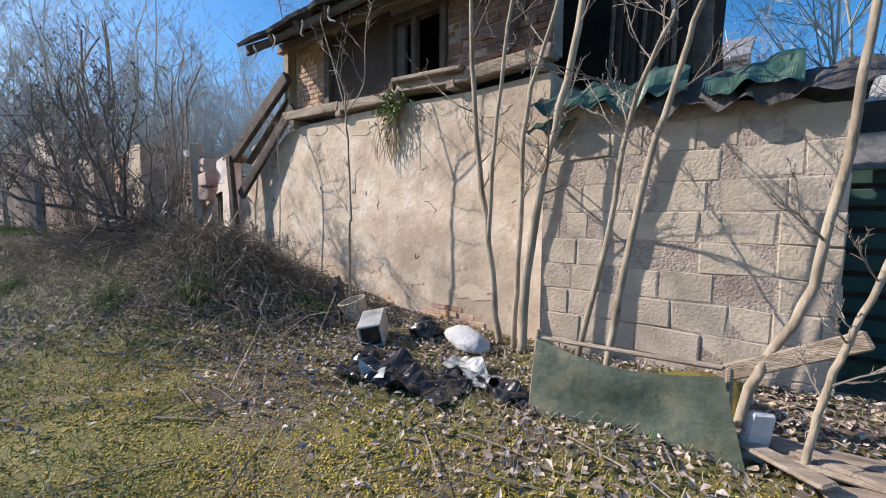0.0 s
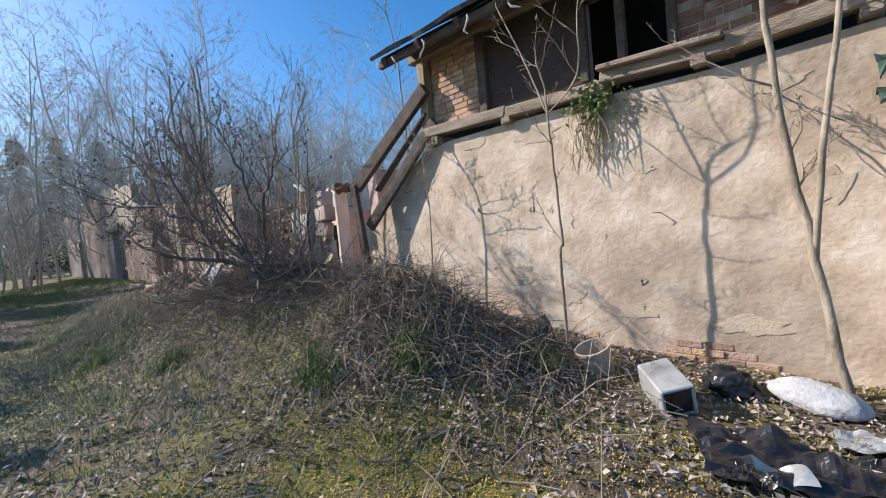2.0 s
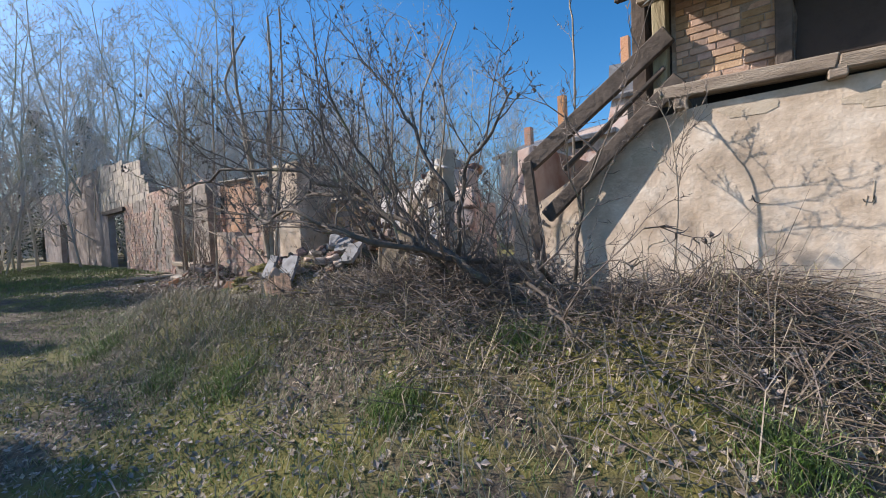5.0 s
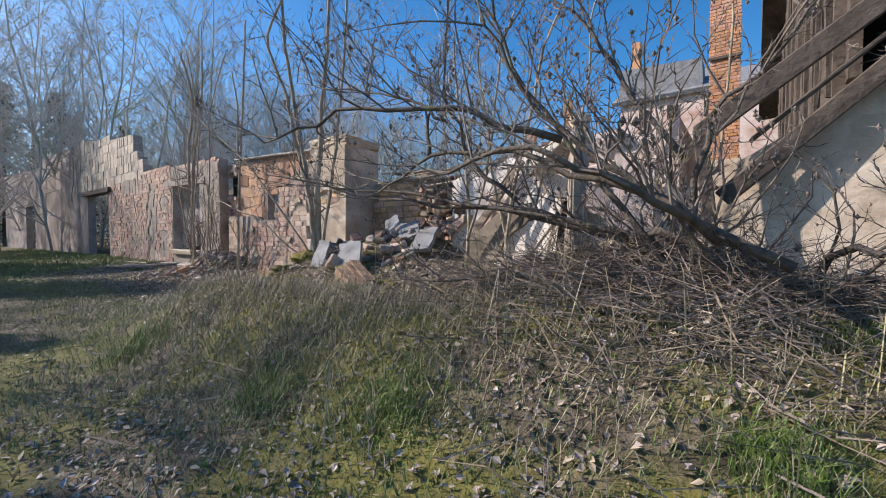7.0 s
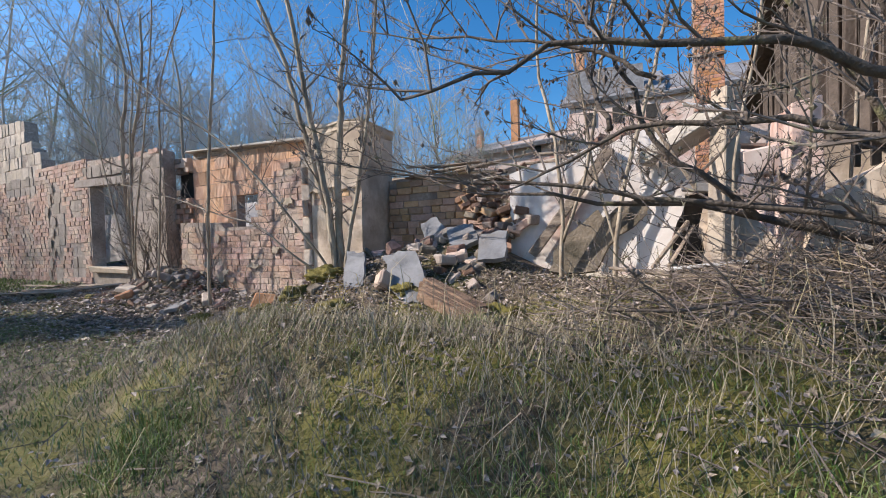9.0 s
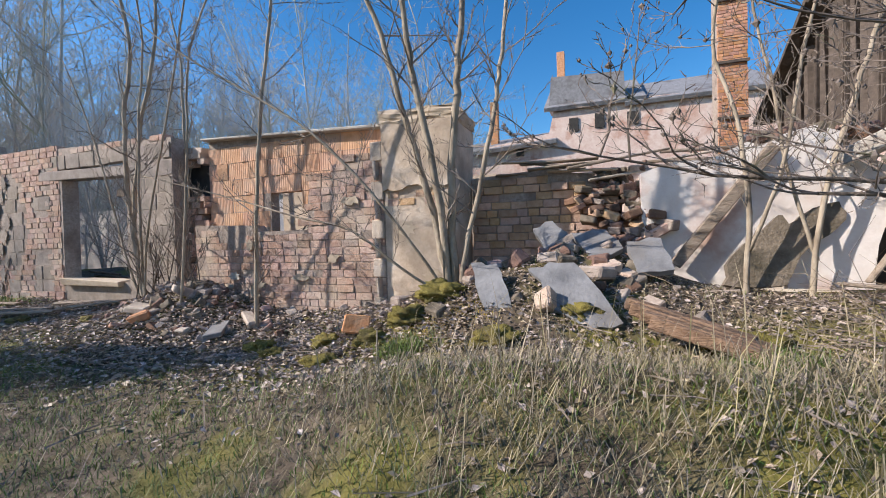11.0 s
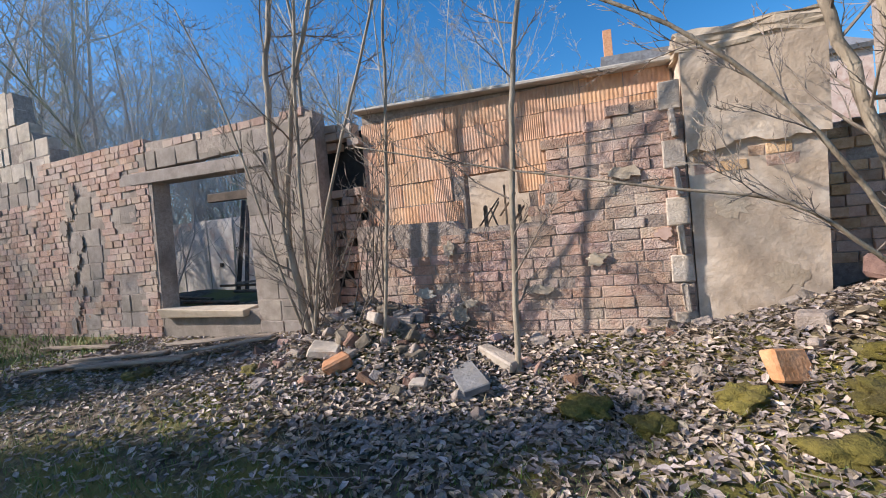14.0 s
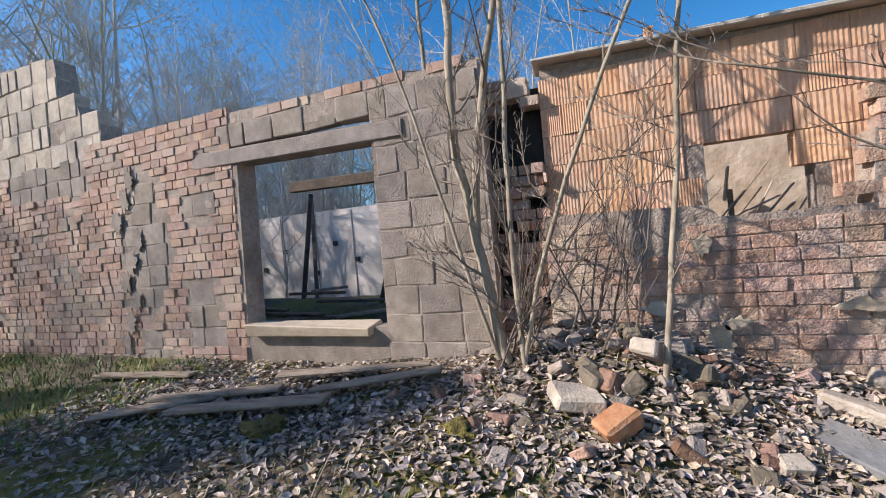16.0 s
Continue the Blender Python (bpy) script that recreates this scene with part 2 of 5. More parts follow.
def shard(name, a, b, w, h, mat, label, cat, group="", seed=1, n=11, parent=None, wobble=0.02):
    """A broken plate with an uneven outline, lying from a to b."""
    rng = random.Random(seed)
    a, b = Vector(a), Vector(b)
    d = b - a
    bm = bmesh.new()
    ring = []
    for i in range(n):
        t = 2 * math.pi * i / n
        c, s = math.cos(t), math.sin(t)
        k = 1 / max(abs(c), abs(s)) * rng.uniform(0.78, 1.0) if wobble else rng.uniform(0.5, 1.0)
        ring.append(bm.verts.new((c * k * w / 2, s * k * d.length / 2, wobble * rng.gauss(0, 1))))
    f = bm.faces.new(ring)
    ext = bmesh.ops.extrude_face_region(bm, geom=[f])
    for v in ext["geom"]:
        if isinstance(v, bmesh.types.BMVert):
            v.co += Vector((rng.uniform(-1, 1) * h * 0.4, rng.uniform(-1, 1) * h * 0.4, h))
    bmesh.ops.triangulate(bm, faces=bm.faces[:])
    bmesh.ops.recalc_face_normals(bm, faces=bm.faces[:])
    ob = part(name, bm, mat, parent)
    ob.matrix_basis = Matrix.Translation((a + b) / 2) @ d.to_track_quat("Y", "Z").to_matrix().to_4x4()
    return tagged(ob, label, cat, group) if parent is None else ob


def slab_wall(name, outline, y, thick, mat, parent=None, label="", category="wall", kind="structure"):
    """An upright wall in the xz plane with any outline, its front at y."""
    bm = bmesh.new()
    f = [bm.verts.new((x, y, z)) for x, z in outline]
    face = bm.faces.new(f)
    bmesh.ops.recalc_face_normals(bm, faces=[face])
    ext = bmesh.ops.extrude_face_region(bm, geom=[face])
    for v in ext["geom"]:
        if isinstance(v, bmesh.types.BMVert):
            v.co.y += thick
    bmesh.ops.triangulate(bm, faces=bm.faces[:])
    bmesh.ops.recalc_face_normals(bm, faces=bm.faces[:])
    ob = part(name, bm, mat, parent)
    if parent is None:
        tagged(ob, label, category, "", kind)
    return ob


VARIANTS = {}


def piece_mesh(name, mat, k, bevel=0.03, ribs=False):
    """A unit piece with worn edges; six variants a kind, shared by all alike pieces."""
    key = (name, mat.name, k)
    if key not in VARIANTS:
        rng = random.Random(k * 7 + len(name))
        if ribs:
            vs, fs, n = [], [], 10
            for i in range(n * 2 + 1):
                x = -0.5 + i / (n * 2)
                yy = -0.5 if i % 2 else -0.465
                for z in (-0.5, 0.5):
                    vs += [(x, yy, z + rng.uniform(-0.012, 0.012))]
                    vs += [(x, 0.5, z)]
            for i in range(n * 2):
                a, b = i * 4, i * 4 + 4
                fs += [(a, b, b + 2, a + 2), (a + 1, a, b, b + 1)[::-1], (a + 2, a + 3, b + 3, b + 2)[::-1]]
            e = n * 8
            fs += [(0, 1, 3, 2)[::-1], (e, e + 1, e + 3, e + 2)]
            me = bpy.data.meshes.new(name)
            me.from_pydata(vs, [], fs)
        else:
            bm = bmesh.new()
            bmesh.ops.create_cube(bm, size=1)
            for v in bm.verts:
                v.co += Vector((rng.uniform(-1, 1) * 0.025, rng.uniform(-1, 1) * 0.05, rng.uniform(-1, 1) * 0.045))
            bmesh.ops.bevel(bm, geom=bm.edges[:], offset=bevel, segments=1, affect="EDGES")
            me = bpy.data.meshes.new(name)
            bm.to_mesh(me)
            bm.free()
        me.materials.append(mat)
        VARIANTS[key] = me
    return VARIANTS[key]


def masonry(parent, name, x0, x1, z0, z1, y, length, height, mat, keep=None, depth=0.12, joint=0.012, proud=0.012, seed=1, limit=300,
            near=None, ribs=False, missing=0.0, loose=0.5, joined_mat=None, run=0.5):
    """Courses of pieces on the front of a wall: the first ones are parts of their own, the rest one joined part."""
    rng = random.Random(seed)
    todo = []
    rows = max(1, int(round((z1 - z0) / height)))
    for r in range(rows):
        z = z0 + (r + 0.5) * height
        x = x0 - rng.uniform(0, length) if r % 2 else x0 - rng.uniform(0, length) * run
        while x < x1:
            ln = length * rng.choice((1, 1, 1, 0.55, 0.8))
            a, b = max(x, x0), min(x + ln, x1)
            x += ln
            if b - a < 0.3 * height:
                continue
            c = (a + b) / 2
            if keep and not keep(c, z):
                continue
            if rng.random() < missing:
                continue
            yy = y - proud * rng.uniform(0.2, 1.0) - (0.03 * loose * rng.random() if rng.random() < 0.1 else 0)
            todo.append((c, yy, z, b - a - joint, height - joint, rng.randrange(6), rng.gauss(0, 0.6 * loose), rng.gauss(0, 0.8 * loose)))
    if near is not None:
        todo.sort(key=lambda q: abs(q[0] - near))
    far = []
    for i, (c, yy, z, w, h, k, r1, r2) in enumerate(todo):
        m = pose(c, yy + depth / 2, z, 0, r1, r2) @ Matrix.Diagonal((w, depth, h, 1))
        if i < limit:
            ob = new(name, piece_mesh(name, mat, k, ribs=ribs))
            ob.parent = parent
            ob.matrix_basis = m
        else:
            far.append((m, k))
    if far:
        vs, fs = [], []
        for m, k in far:
            me = piece_mesh(name, mat, k, ribs=ribs)
            o = len(vs)
            vs += [m @ v.co for v in me.vertices]
            fs += [tuple(o + i for i in p.vertices) for p in me.polygons]
        tagged(shape("masonry", vs, fs, joined_mat or mat, parent), kind="stuff")


def tube(vs, fs, pts, radii, sides=5):
    o = len(vs)
    n = len(pts)
    up = Vector((0.3, 0.2, 1))
    for i, p in enumerate(pts):
        d = (pts[min(i + 1, n - 1)] - pts[max(i - 1, 0)])
        d = d.normalized() if d.length > 1e-6 else Vector((0, 0, 1))
        u = d.cross(up)
        u = u.normalized() if u.length > 0.05 else d.cross(Vector((1, 0, 0))).normalized()
        w = d.cross(u)
        for s in range(sides):
            a = 2 * math.pi * s / sides
            vs.append(p + (u * math.cos(a) + w * math.sin(a)) * radii[i])
    for i in range(n - 1):
        for s in range(sides):
            t = (s + 1) % sides
            fs.append((o + i * sides + s, o + i * sides + t, o + (i + 1) * sides + t, o + (i + 1) * sides + s))
    fs.append(tuple(o + s for s in range(sides))[::-1])
    fs.append(tuple(o + (n - 1) * sides + s for s in range(sides)))


def grow(out, rng, p, d, length, r, level, top, bend=0.16, rise=0.1, kids=4, spread=0.75):
    """One limb with its side limbs. out[0] is the trunk's mesh data, out[1] that of the branches."""
    n = 7 if level == 0 else 5 if level == 1 else 4 if level < 4 else 2
    thin = out[3] if len(out) > 3 else 0.004
    pts, rad = [p.copy()], [r]
    for i in range(n):
        d = (d + Vector((rng.gauss(0, 1), rng.gauss(0, 1), rng.gauss(0, 0.6))) * bend + Vector((0, 0, rise))).normalized()
        p = p + d * (length / n)
        pts.append(p.copy())
        rad.append(r * (1 - 0.82 * (i + 1) / n) if level else r * (1 - 0.75 * (i + 1) / n))
    vs, fs = out[0] if level == 0 else out[1]
    tube(vs, fs, pts, rad, 7 if level == 0 else 5 if level == 1 else 3)
    if level >= top:
        return
    for i in range(1, n + 1):
        if level == 0 and i < n * out[2]:
            continue
        for _ in range(rng.choice((1, 1, 2)) if level else max(1, int(rng.uniform(0.6, 1.4) * kids / 2))):
            ax = Vector((rng.gauss(0, 1), rng.gauss(0, 1), rng.gauss(0, 0.5))).normalized()
            nd = ((pts[i] - pts[i - 1]).normalized() + ax * spread).normalized()
            f = 1 - 0.55 * i / n
            grow(out, rng, pts[i] + Vector((0, 0, 0)), nd, length * rng.uniform(0.3, 0.55) * f, max(rad[i] * 0.6, thin), level + 1, top, bend * 1.2, rise, kids, spread)


def bare_tree(name, label, stems, seed, top=3, bare=0.35, mat=M_BARK, twig=M_TWIG, group="", kids=4, rise=0.1, bend=0.12, spread=0.7, thin=0.004):
    """A leafless tree; stems: base, direction, length and radius of each trunk."""
    rng = random.Random(seed)
    thing = root(name, label, "tree", group)
    br = ([], [])
    for base, d, length, r in stems:
        out = [([], []), br, bare, thin]
        grow(out, rng, Vector(base), Vector(d).normalized(), length, r, 0, top, bend, rise, kids, spread)
        shape("trunk", *out[0], mat, thing, True)
    shape("crown", *br, twig, thing)
    return thing


def stem_tree(name, label, stems, seed, twigs=1.0, mat=M_BARK, over=1.6, top=3, group="", reach=1.0):
    """A young bare tree whose stems follow given bends; stems: points, foot radius, tip radius."""
    rng = random.Random(seed)
    thing = root(name, label, "tree", group)
    br = ([], [])
    for pts, r0, r1 in stems:
        P = [Vector(p) for p in pts]
        d = (P[-1] - P[-2]).normalized()
        P += [P[-1] + d * over * 0.5 + Vector((rng.gauss(0, 0.06), rng.gauss(0, 0.06), 0)), P[-1] + d * over + Vector((rng.gauss(0, 0.15), rng.gauss(0, 0.15), 0))]
        fine = []
        for i in range(len(P) - 1):
            a, b = P[max(i - 1, 0)], P[min(i + 2, len(P) - 1)]
            for k in range(5):
                t = k / 5
                q = 0.5 * (2 * P[i] + (P[i + 1] - a) * t + (2 * a - 5 * P[i] + 4 * P[i + 1] - b) * t * t + (3 * P[i] - a - 3 * P[i + 1] + b) * t ** 3)
                fine.append(q + Vector((rng.gauss(0, 1), rng.gauss(0, 1), 0)) * r0 * 0.18)
        fine.append(P[-1])
        n = len(fine)
        rad = [r0 + (r1 - r0) * i / (n - 1) for i in range(n)]
        vs, fs = [], []
        tube(vs, fs, fine, rad, 8)
        shape("trunk", vs, fs, mat, thing, True)
        out = [br, br, 0]
        for i in range(int(n * 0.25), n):
            if rng.random() < 0.55 * twigs:
                ax = Vector((rng.gauss(0, 1), rng.gauss(0, 0.8), rng.gauss(0.4, 0.4))).normalized()
                nd = ((fine[i] - fine[i - 1]).normalized() * 0.5 + ax).normalized()
                grow(out, rng, fine[i], nd, rng.uniform(0.35, 1.2) * reach, max(rad[i] * 0.35, 0.005), 1, top, 0.14, 0.07, 3, 0.6)
    if br[0]:
        shape("crown", *br, M_TWIG, thing)
    return thing


# ---- ground ----
def step(a, b, v):
    t = min(1, max(0, (v - a) / (b - a)))
    return t * t * (3 - 2 * t)


def bell(x, y, cx, cy, rx, ry):
    return math.exp(-((x - cx) / rx) ** 2 - ((y - cy) / ry) ** 2)


LANE_X, LANE_Z = (-60, -30, -24, -20, -18, -15, -12, -10, -8, -5, -2, 20), (0.9, 0.85, 0.75, 0.6, 0.5, 0.45, 0.52, 0.72, 0.75, 0.58, 0.5, 0.5)
WALL_X, WALL_Z = (-60, -30, -25, -22, -20, -18, -16, -12, -9.6, -8, -6.5, -5, -2.5, 20), (1.2, 1.1, 1.03, 1.1, 1.02, 1.15, 1.45, 1.35, 1.08, 0.82, 0.62, 0.58, 0.62, 0.7)


def ground_z(x, y):
    z = np.interp(x, LANE_X, LANE_Z) + (np.interp(x, WALL_X, WALL_Z) - np.interp(x, LANE_X, LANE_Z)) * step(-2.2, 2.2, y)
    z += 0.62 * bell(x, y, -8.5, 0.75, 1.0, 1.0) + 0.3 * bell(x, y, -10.2, 0.2, 2.0, 1.2)
    z += 0.35 * bell(x, y, -12.0, 0.3, 1.7, 1.4)
    z += 0.55 * bell(x, y, -15.6, -0.75, 2.3, 0.8) + 0.2 * bell(x, y, -13.0, -0.8, 2.0, 0.7)
    z += 0.45 * bell(x, y, -21.7, 1.9, 1.0, 0.7) - 0.18 * bell(x, y, -19.6, 0.9, 1.6, 0.9)
    z += 0.35 * bell(x, y, -16.6, 1.6, 1.3, 0.8) + 0.55 * bell(x, y, -15.4, 2.6, 0.9, 0.8)
    z += 0.55 * bell(x, y, -27.5, 4.6, 4.0, 1.2)
    z += 0.045 * noise.noise(Vector((x * 0.9, y * 0.9, 3.1))) + 0.02 * noise.noise(Vector((x * 3.5, y * 3.5, 7.7)))
    return z


def grid_axis(lo, hi, a, b, fine, coarse):
    mid = list(np.arange(a, b, fine))
    left = [a - (a - lo) * k ** 2.2 for k in np.linspace(1, 0, coarse, endpoint=False)]
    right = [b + (hi - b) * k ** 2.2 for k in np.linspace(0, 1, coarse)]
    return left + mid + right


gx, gy = grid_axis(-900, 900, -34, 3, 0.14, 22), grid_axis(-900, 900, -4.5, 4.5, 0.14, 22)
gv = [(x, y, ground_z(x, y) + 0.01 * noise.noise(Vector((x * 11, y * 11, 0)))) for y in gy for x in gx]
nx = len(gx)
gf = [(j * nx + i, j * nx + i + 1, (j + 1) * nx + i + 1, (j + 1) * nx + i) for j in range(len(gy) - 1) for i in range(nx - 1)]
ground = tagged(shape("ground", gv, gf, M_EARTH, None, True), "uneven earth with moss, grass and fallen leaves", "ground", "", "structure")

# ---- plastered house front ----
Y1 = 2.35
wall_plaster = slab_wall("wall_plaster", [(-11.5, 1.0), (-4.7, 0.3), (-4.65, 3.38), (-5.6, 3.36), (-6.6, 3.4), (-7.7, 3.42), (-9.0, 3.42), (-9.5, 3.36), (-11.35, 2.3)],
                         Y1, 0.35, M_PLASTER, None, "stained beige plaster wall with exposed brick base", "wall")
masonry(wall_plaster, "brick", -11.4, -9.6, 1.05, 1.8, Y1, 0.25, 0.077, M_PALE, lambda x, z: z < 1.85 - 0.2 * (x + 11.4) + 0.08 * math.sin(9 * x), depth=0.1, proud=0.02, seed=3)
masonry(wall_plaster, "brick", -7.1, -5.2, 0.5, 0.9, Y1, 0.25, 0.077, M_YBRICK, lambda x, z: z < 0.72 + 0.12 * math.sin(5 * x), depth=0.1, proud=0.015, seed=4)
rng = random.Random(12)
for i, (x, z, w, h) in enumerate(((-7.6, 3.2, 0.7, 0.28), (-8.6, 3.28, 0.8, 0.2), (-6.4, 2.55, 0.22, 0.1), (-6.1, 2.9, 0.2, 0.07), (-8.0, 1.45, 0.9, 0.3), (-7.4, 1.2, 0.6, 0.26), (-6.6, 1.05, 0.5, 0.2), (-9.55, 2.95, 0.5, 0.4),
                                  (-5.6, 1.0, 0.7, 0.25), (-5.0, 2.2, 0.3, 0.4), (-10.6, 2.1, 0.5, 0.25), (-6.9, 1.9, 0.16, 0.1), (-7.5, 2.25, 0.12, 0.08), (-5.3, 3.1, 0.5, 0.16))):
    shard("bare_patch", (x, Y1 - 0.004, z - h / 2), (x, Y1 - 0.004, z + h / 2), w, 0.005, M_PATCH, "", "", "", i, 17, wall_plaster, 0.0).matrix_basis = pose(x, Y1 - 0.001, z, 90, 0, 0)
for i in range(15):
    x, z = rng.uniform(-10.4, -4.9), rng.uniform(0.95, 3.0)
    pts = [Vector((x, Y1 - 0.003, z))]
    for k in range(5):
        pts.append(pts[-1] + Vector((rng.gauss(0.02, 0.03), 0, rng.gauss(-0.01, 0.04))))
    vs, fs = [], []
    tube(vs, fs, pts, [0.002, 0.004, 0.003, 0.005, 0.003, 0.001], 4)
    shape("flake_edge", vs, fs, M_PATCH if i % 2 else M_HOLLOWDARK, wall_plaster)
wall_house_side = slab_wall("wall_house_side", [(-11.5, 0.8), (-4.7, 0.8), (-4.7, 3.4), (-11.5, 3.4)], 6.5, 0.3, M_PLASTER, None, "plain rear wall of the ruined house", "wall")

# upper storey
upper = root("upper_storey", "timber-framed brick storey under a sagging dark roof", "building")
slab_wall("infill", [(-9.3, 3.66), (-6.95, 3.6), (-6.95, 5.05), (-9.3, 5.05)], Y1 + 0.06, 0.22, M_MORTAR, upper)
slab_wall("infill", [(-6.05, 3.6), (-4.65, 3.6), (-4.65, 5.05), (-6.05, 5.05)], Y1 + 0.06, 0.22, M_MORTAR, upper)
slab_wall("infill", [(-6.95, 4.55), (-6.05, 4.55), (-6.05, 5.05), (-6.95, 5.05)], Y1 + 0.06, 0.22, M_MORTAR, upper)
masonry(upper, "brick", -9.26, -8.35, 3.68, 5.0, Y1 + 0.06, 0.25, 0.077, M_YBRICK, depth=0.1, proud=0.018, seed=5, limit=250)
# The tone of this coat includes the overhang's shade.
slab_wall("render_coat", [(-8.24, 3.66), (-7.0, 3.62), (-7.0, 5.03), (-8.2, 5.03), (-8.3, 4.5), (-8.22, 4.1)], Y1 + 0.035, 0.02, M_EAVESHADE, upper)
beam("stud", (-8.32, Y1 + 0.02, 3.62), (-8.32, Y1 + 0.02, 4.9), 0.13, 0.12, M_DARKWOOD, upper)
# Bricks coloured dark, as shaded by the roof.
masonry(upper, "brick", -6.02, -4.66, 3.68, 5.0, Y1 + 0.06, 0.25, 0.077, M_DARKBRICK, missing=0.06, loose=1.2, depth=0.1, proud=0.018, seed=6, limit=50)
beam("corner_post", (-9.4, Y1 + 0.02, 3.5), (-9.4, Y1 + 0.02, 4.75), 0.14, 0.16, M_TIMBERZ, upper, "yellowed upright corner post")
for a, b, s in (((-9.45, 3.6), (-7.95, 3.56), 1), ((-7.95, 3.53), (-6.7, 3.5), 2), ((-6.75, 3.58), (-5.6, 3.5), 3), ((-5.65, 3.52), (-4.6, 3.55), 4)):
    beam("sill_beam", (a[0], Y1 - 0.02, a[1]), (b[0], Y1 - 0.02, b[1]), 0.2, 0.13, M_TIMBER, upper, seed=s, jitter=0.015)
for x in (-9.2, -7.95, -5.85, -4.75):
    beam("joist_end", (x, Y1 - 0.12, 3.46), (x, Y1 + 0.3, 3.46), 0.13, 0.12, M_TIMBER, upper, seed=int(-x * 10))
beam("window_sill", (-6.75, Y1 - 0.06, 3.66), (-5.65, Y1 - 0.06, 3.6), 0.26, 0.05, M_TIMBER, upper, "splintered pale sill board")
for x in (-6.95, -6.55, -6.07):
    beam("window_post", (x, Y1 + 0.05, 3.62), (x, Y1 + 0.05, 4.55), 0.09, 0.1, M_DARKWOOD, upper, seed=int(-x * 9))
beam("window_head", (-7.0, Y1 + 0.05, 4.53), (-6.0, Y1 + 0.05, 4.5), 0.1, 0.1, M_DARKWOOD, upper)
beam("brace", (-5.2, Y1 + 0.03, 3.7), (-4.75, Y1 + 0.03, 4.7), 0.1, 0.12, M_DARKWOOD, upper)
# This back wall is painted near-black as the room's shade.
slab_wall("room_back", [(-9.3, 3.4), (-4.65, 3.4), (-4.65, 6.4), (-9.3, 6.4)], 5.2, 0.2, M_HOLLOWDARK, upper)
slab_wall("room_floor", [(-9.3, 3.3), (-4.65, 3.3), (-4.65, 3.4), (-9.3, 3.4)], Y1 + 0.3, 2.7, M_DARKWOOD, upper)

house_roof = root("house_roof", "dark felted roof with torn eaves and bare rafters", "roof")
RS = 0.62
rv, rf = [], []
for i in range(25):
    x = -9.75 + i * 0.215
    for j in range(15):
        y = 1.66 + j * 0.455
        sag = 0.03 * noise.noise(Vector((x * 1.7, y, 2))) + 0.02 * noise.noise(Vector((x * 5, y * 5, 1)))
        rv.append((x, y + (0.05 * noise.noise(Vector((x * 4, 0, 5))) if j == 0 else 0), 4.66 + (y - 1.66) * RS + sag))
for i in range(24):
    for j in range(14):
        a = i * 15 + j
        rf.append((a, a + 1, a + 16, a + 15))
deck = shape("roof_deck", rv, rf, M_ROOF, house_roof)
deck.modifiers.new("thick", "SOLIDIFY").thickness = 0.05
for i in range(8):
    x = -9.55 + i * 0.68
    beam("rafter", (x, 1.72, 4.58), (x, 8.0, 4.58 + 6.28 * RS), 0.08, 0.12, M_DARKWOOD, house_roof, seed=i)
rear = [(-10.3 + 0.25 * i, 8.0 + 0.5 * j, 8.6 - 0.31 * j + 0.12 * noise.noise(Vector((i * 0.6, j * 0.6, 3))) + 0.06 * noise.noise(Vector((i * 2.1, j * 2.3, 5)))) for i in range(24) for j in range(11)]
rdeck = shape("rear_deck", rear, [(i * 11 + j, i * 11 + j + 1, i * 11 + j + 12, i * 11 + j + 11) for i in range(23) for j in range(10)], M_DARKWOOD, house_roof)
rdeck.modifiers.new("thick", "SOLIDIFY").thickness = 0.12
gv_ = [(-9.62, y, z) for y, z in ((2.6, 3.5), (12.6, 3.5), (12.6, 5.9), (8.0, 8.5), (2.6, 5.2))]
gable_end = shape("gable_end", gv_, [(0, 1, 2, 3, 4)], M_DARKWOOD, house_roof)
gable_end.modifiers.new("thick", "SOLIDIFY").thickness = 0.1
for i in range(46):
    y = 2.8 + i * 0.21
    zt = 5.2 + (y - 2.6) * 0.61 if y < 8 else 8.5 - (y - 8) * 0.56
    beam("gable_board", (-9.74 - 0.03 * (i % 3), y, 3.2 + 0.3 * math.sin(i * 2.3)), (-9.74 - 0.05 * (i % 2), y + 0.1 * math.sin(i), zt - 0.1 - 0.3 * abs(math.sin(i * 1.7))), 0.17, 0.025, M_DARKWOOD, house_roof, seed=i)
beam("purlin", (-9.72, 1.8, 4.6), (-4.6, 1.8, 4.56), 0.06, 0.1, M_DARKWOOD, house_roof)
beam("wall_plate", (-9.62, Y1 - 0.02, 4.76), (-4.6, Y1 - 0.02, 4.74), 0.14, 0.14, M_TIMBER, house_roof)
for i, x in enumerate((-9.35, -8.75, -8.0, -7.4)):
    pts = [Vector((x + 0.03 * k * math.sin(k + i), 1.7 + 0.01 * k, 4.6 - 0.05 * k)) for k in range(5)]
    vs, fs = [], []
    tube(vs, fs, pts, [0.012, 0.018, 0.01, 0.016, 0.004], 4)
    shape("torn_strip", vs, fs, M_SACK, house_roof)

# leaning timbers at the broken end
lean_group = "leaning timbers of the broken gable"
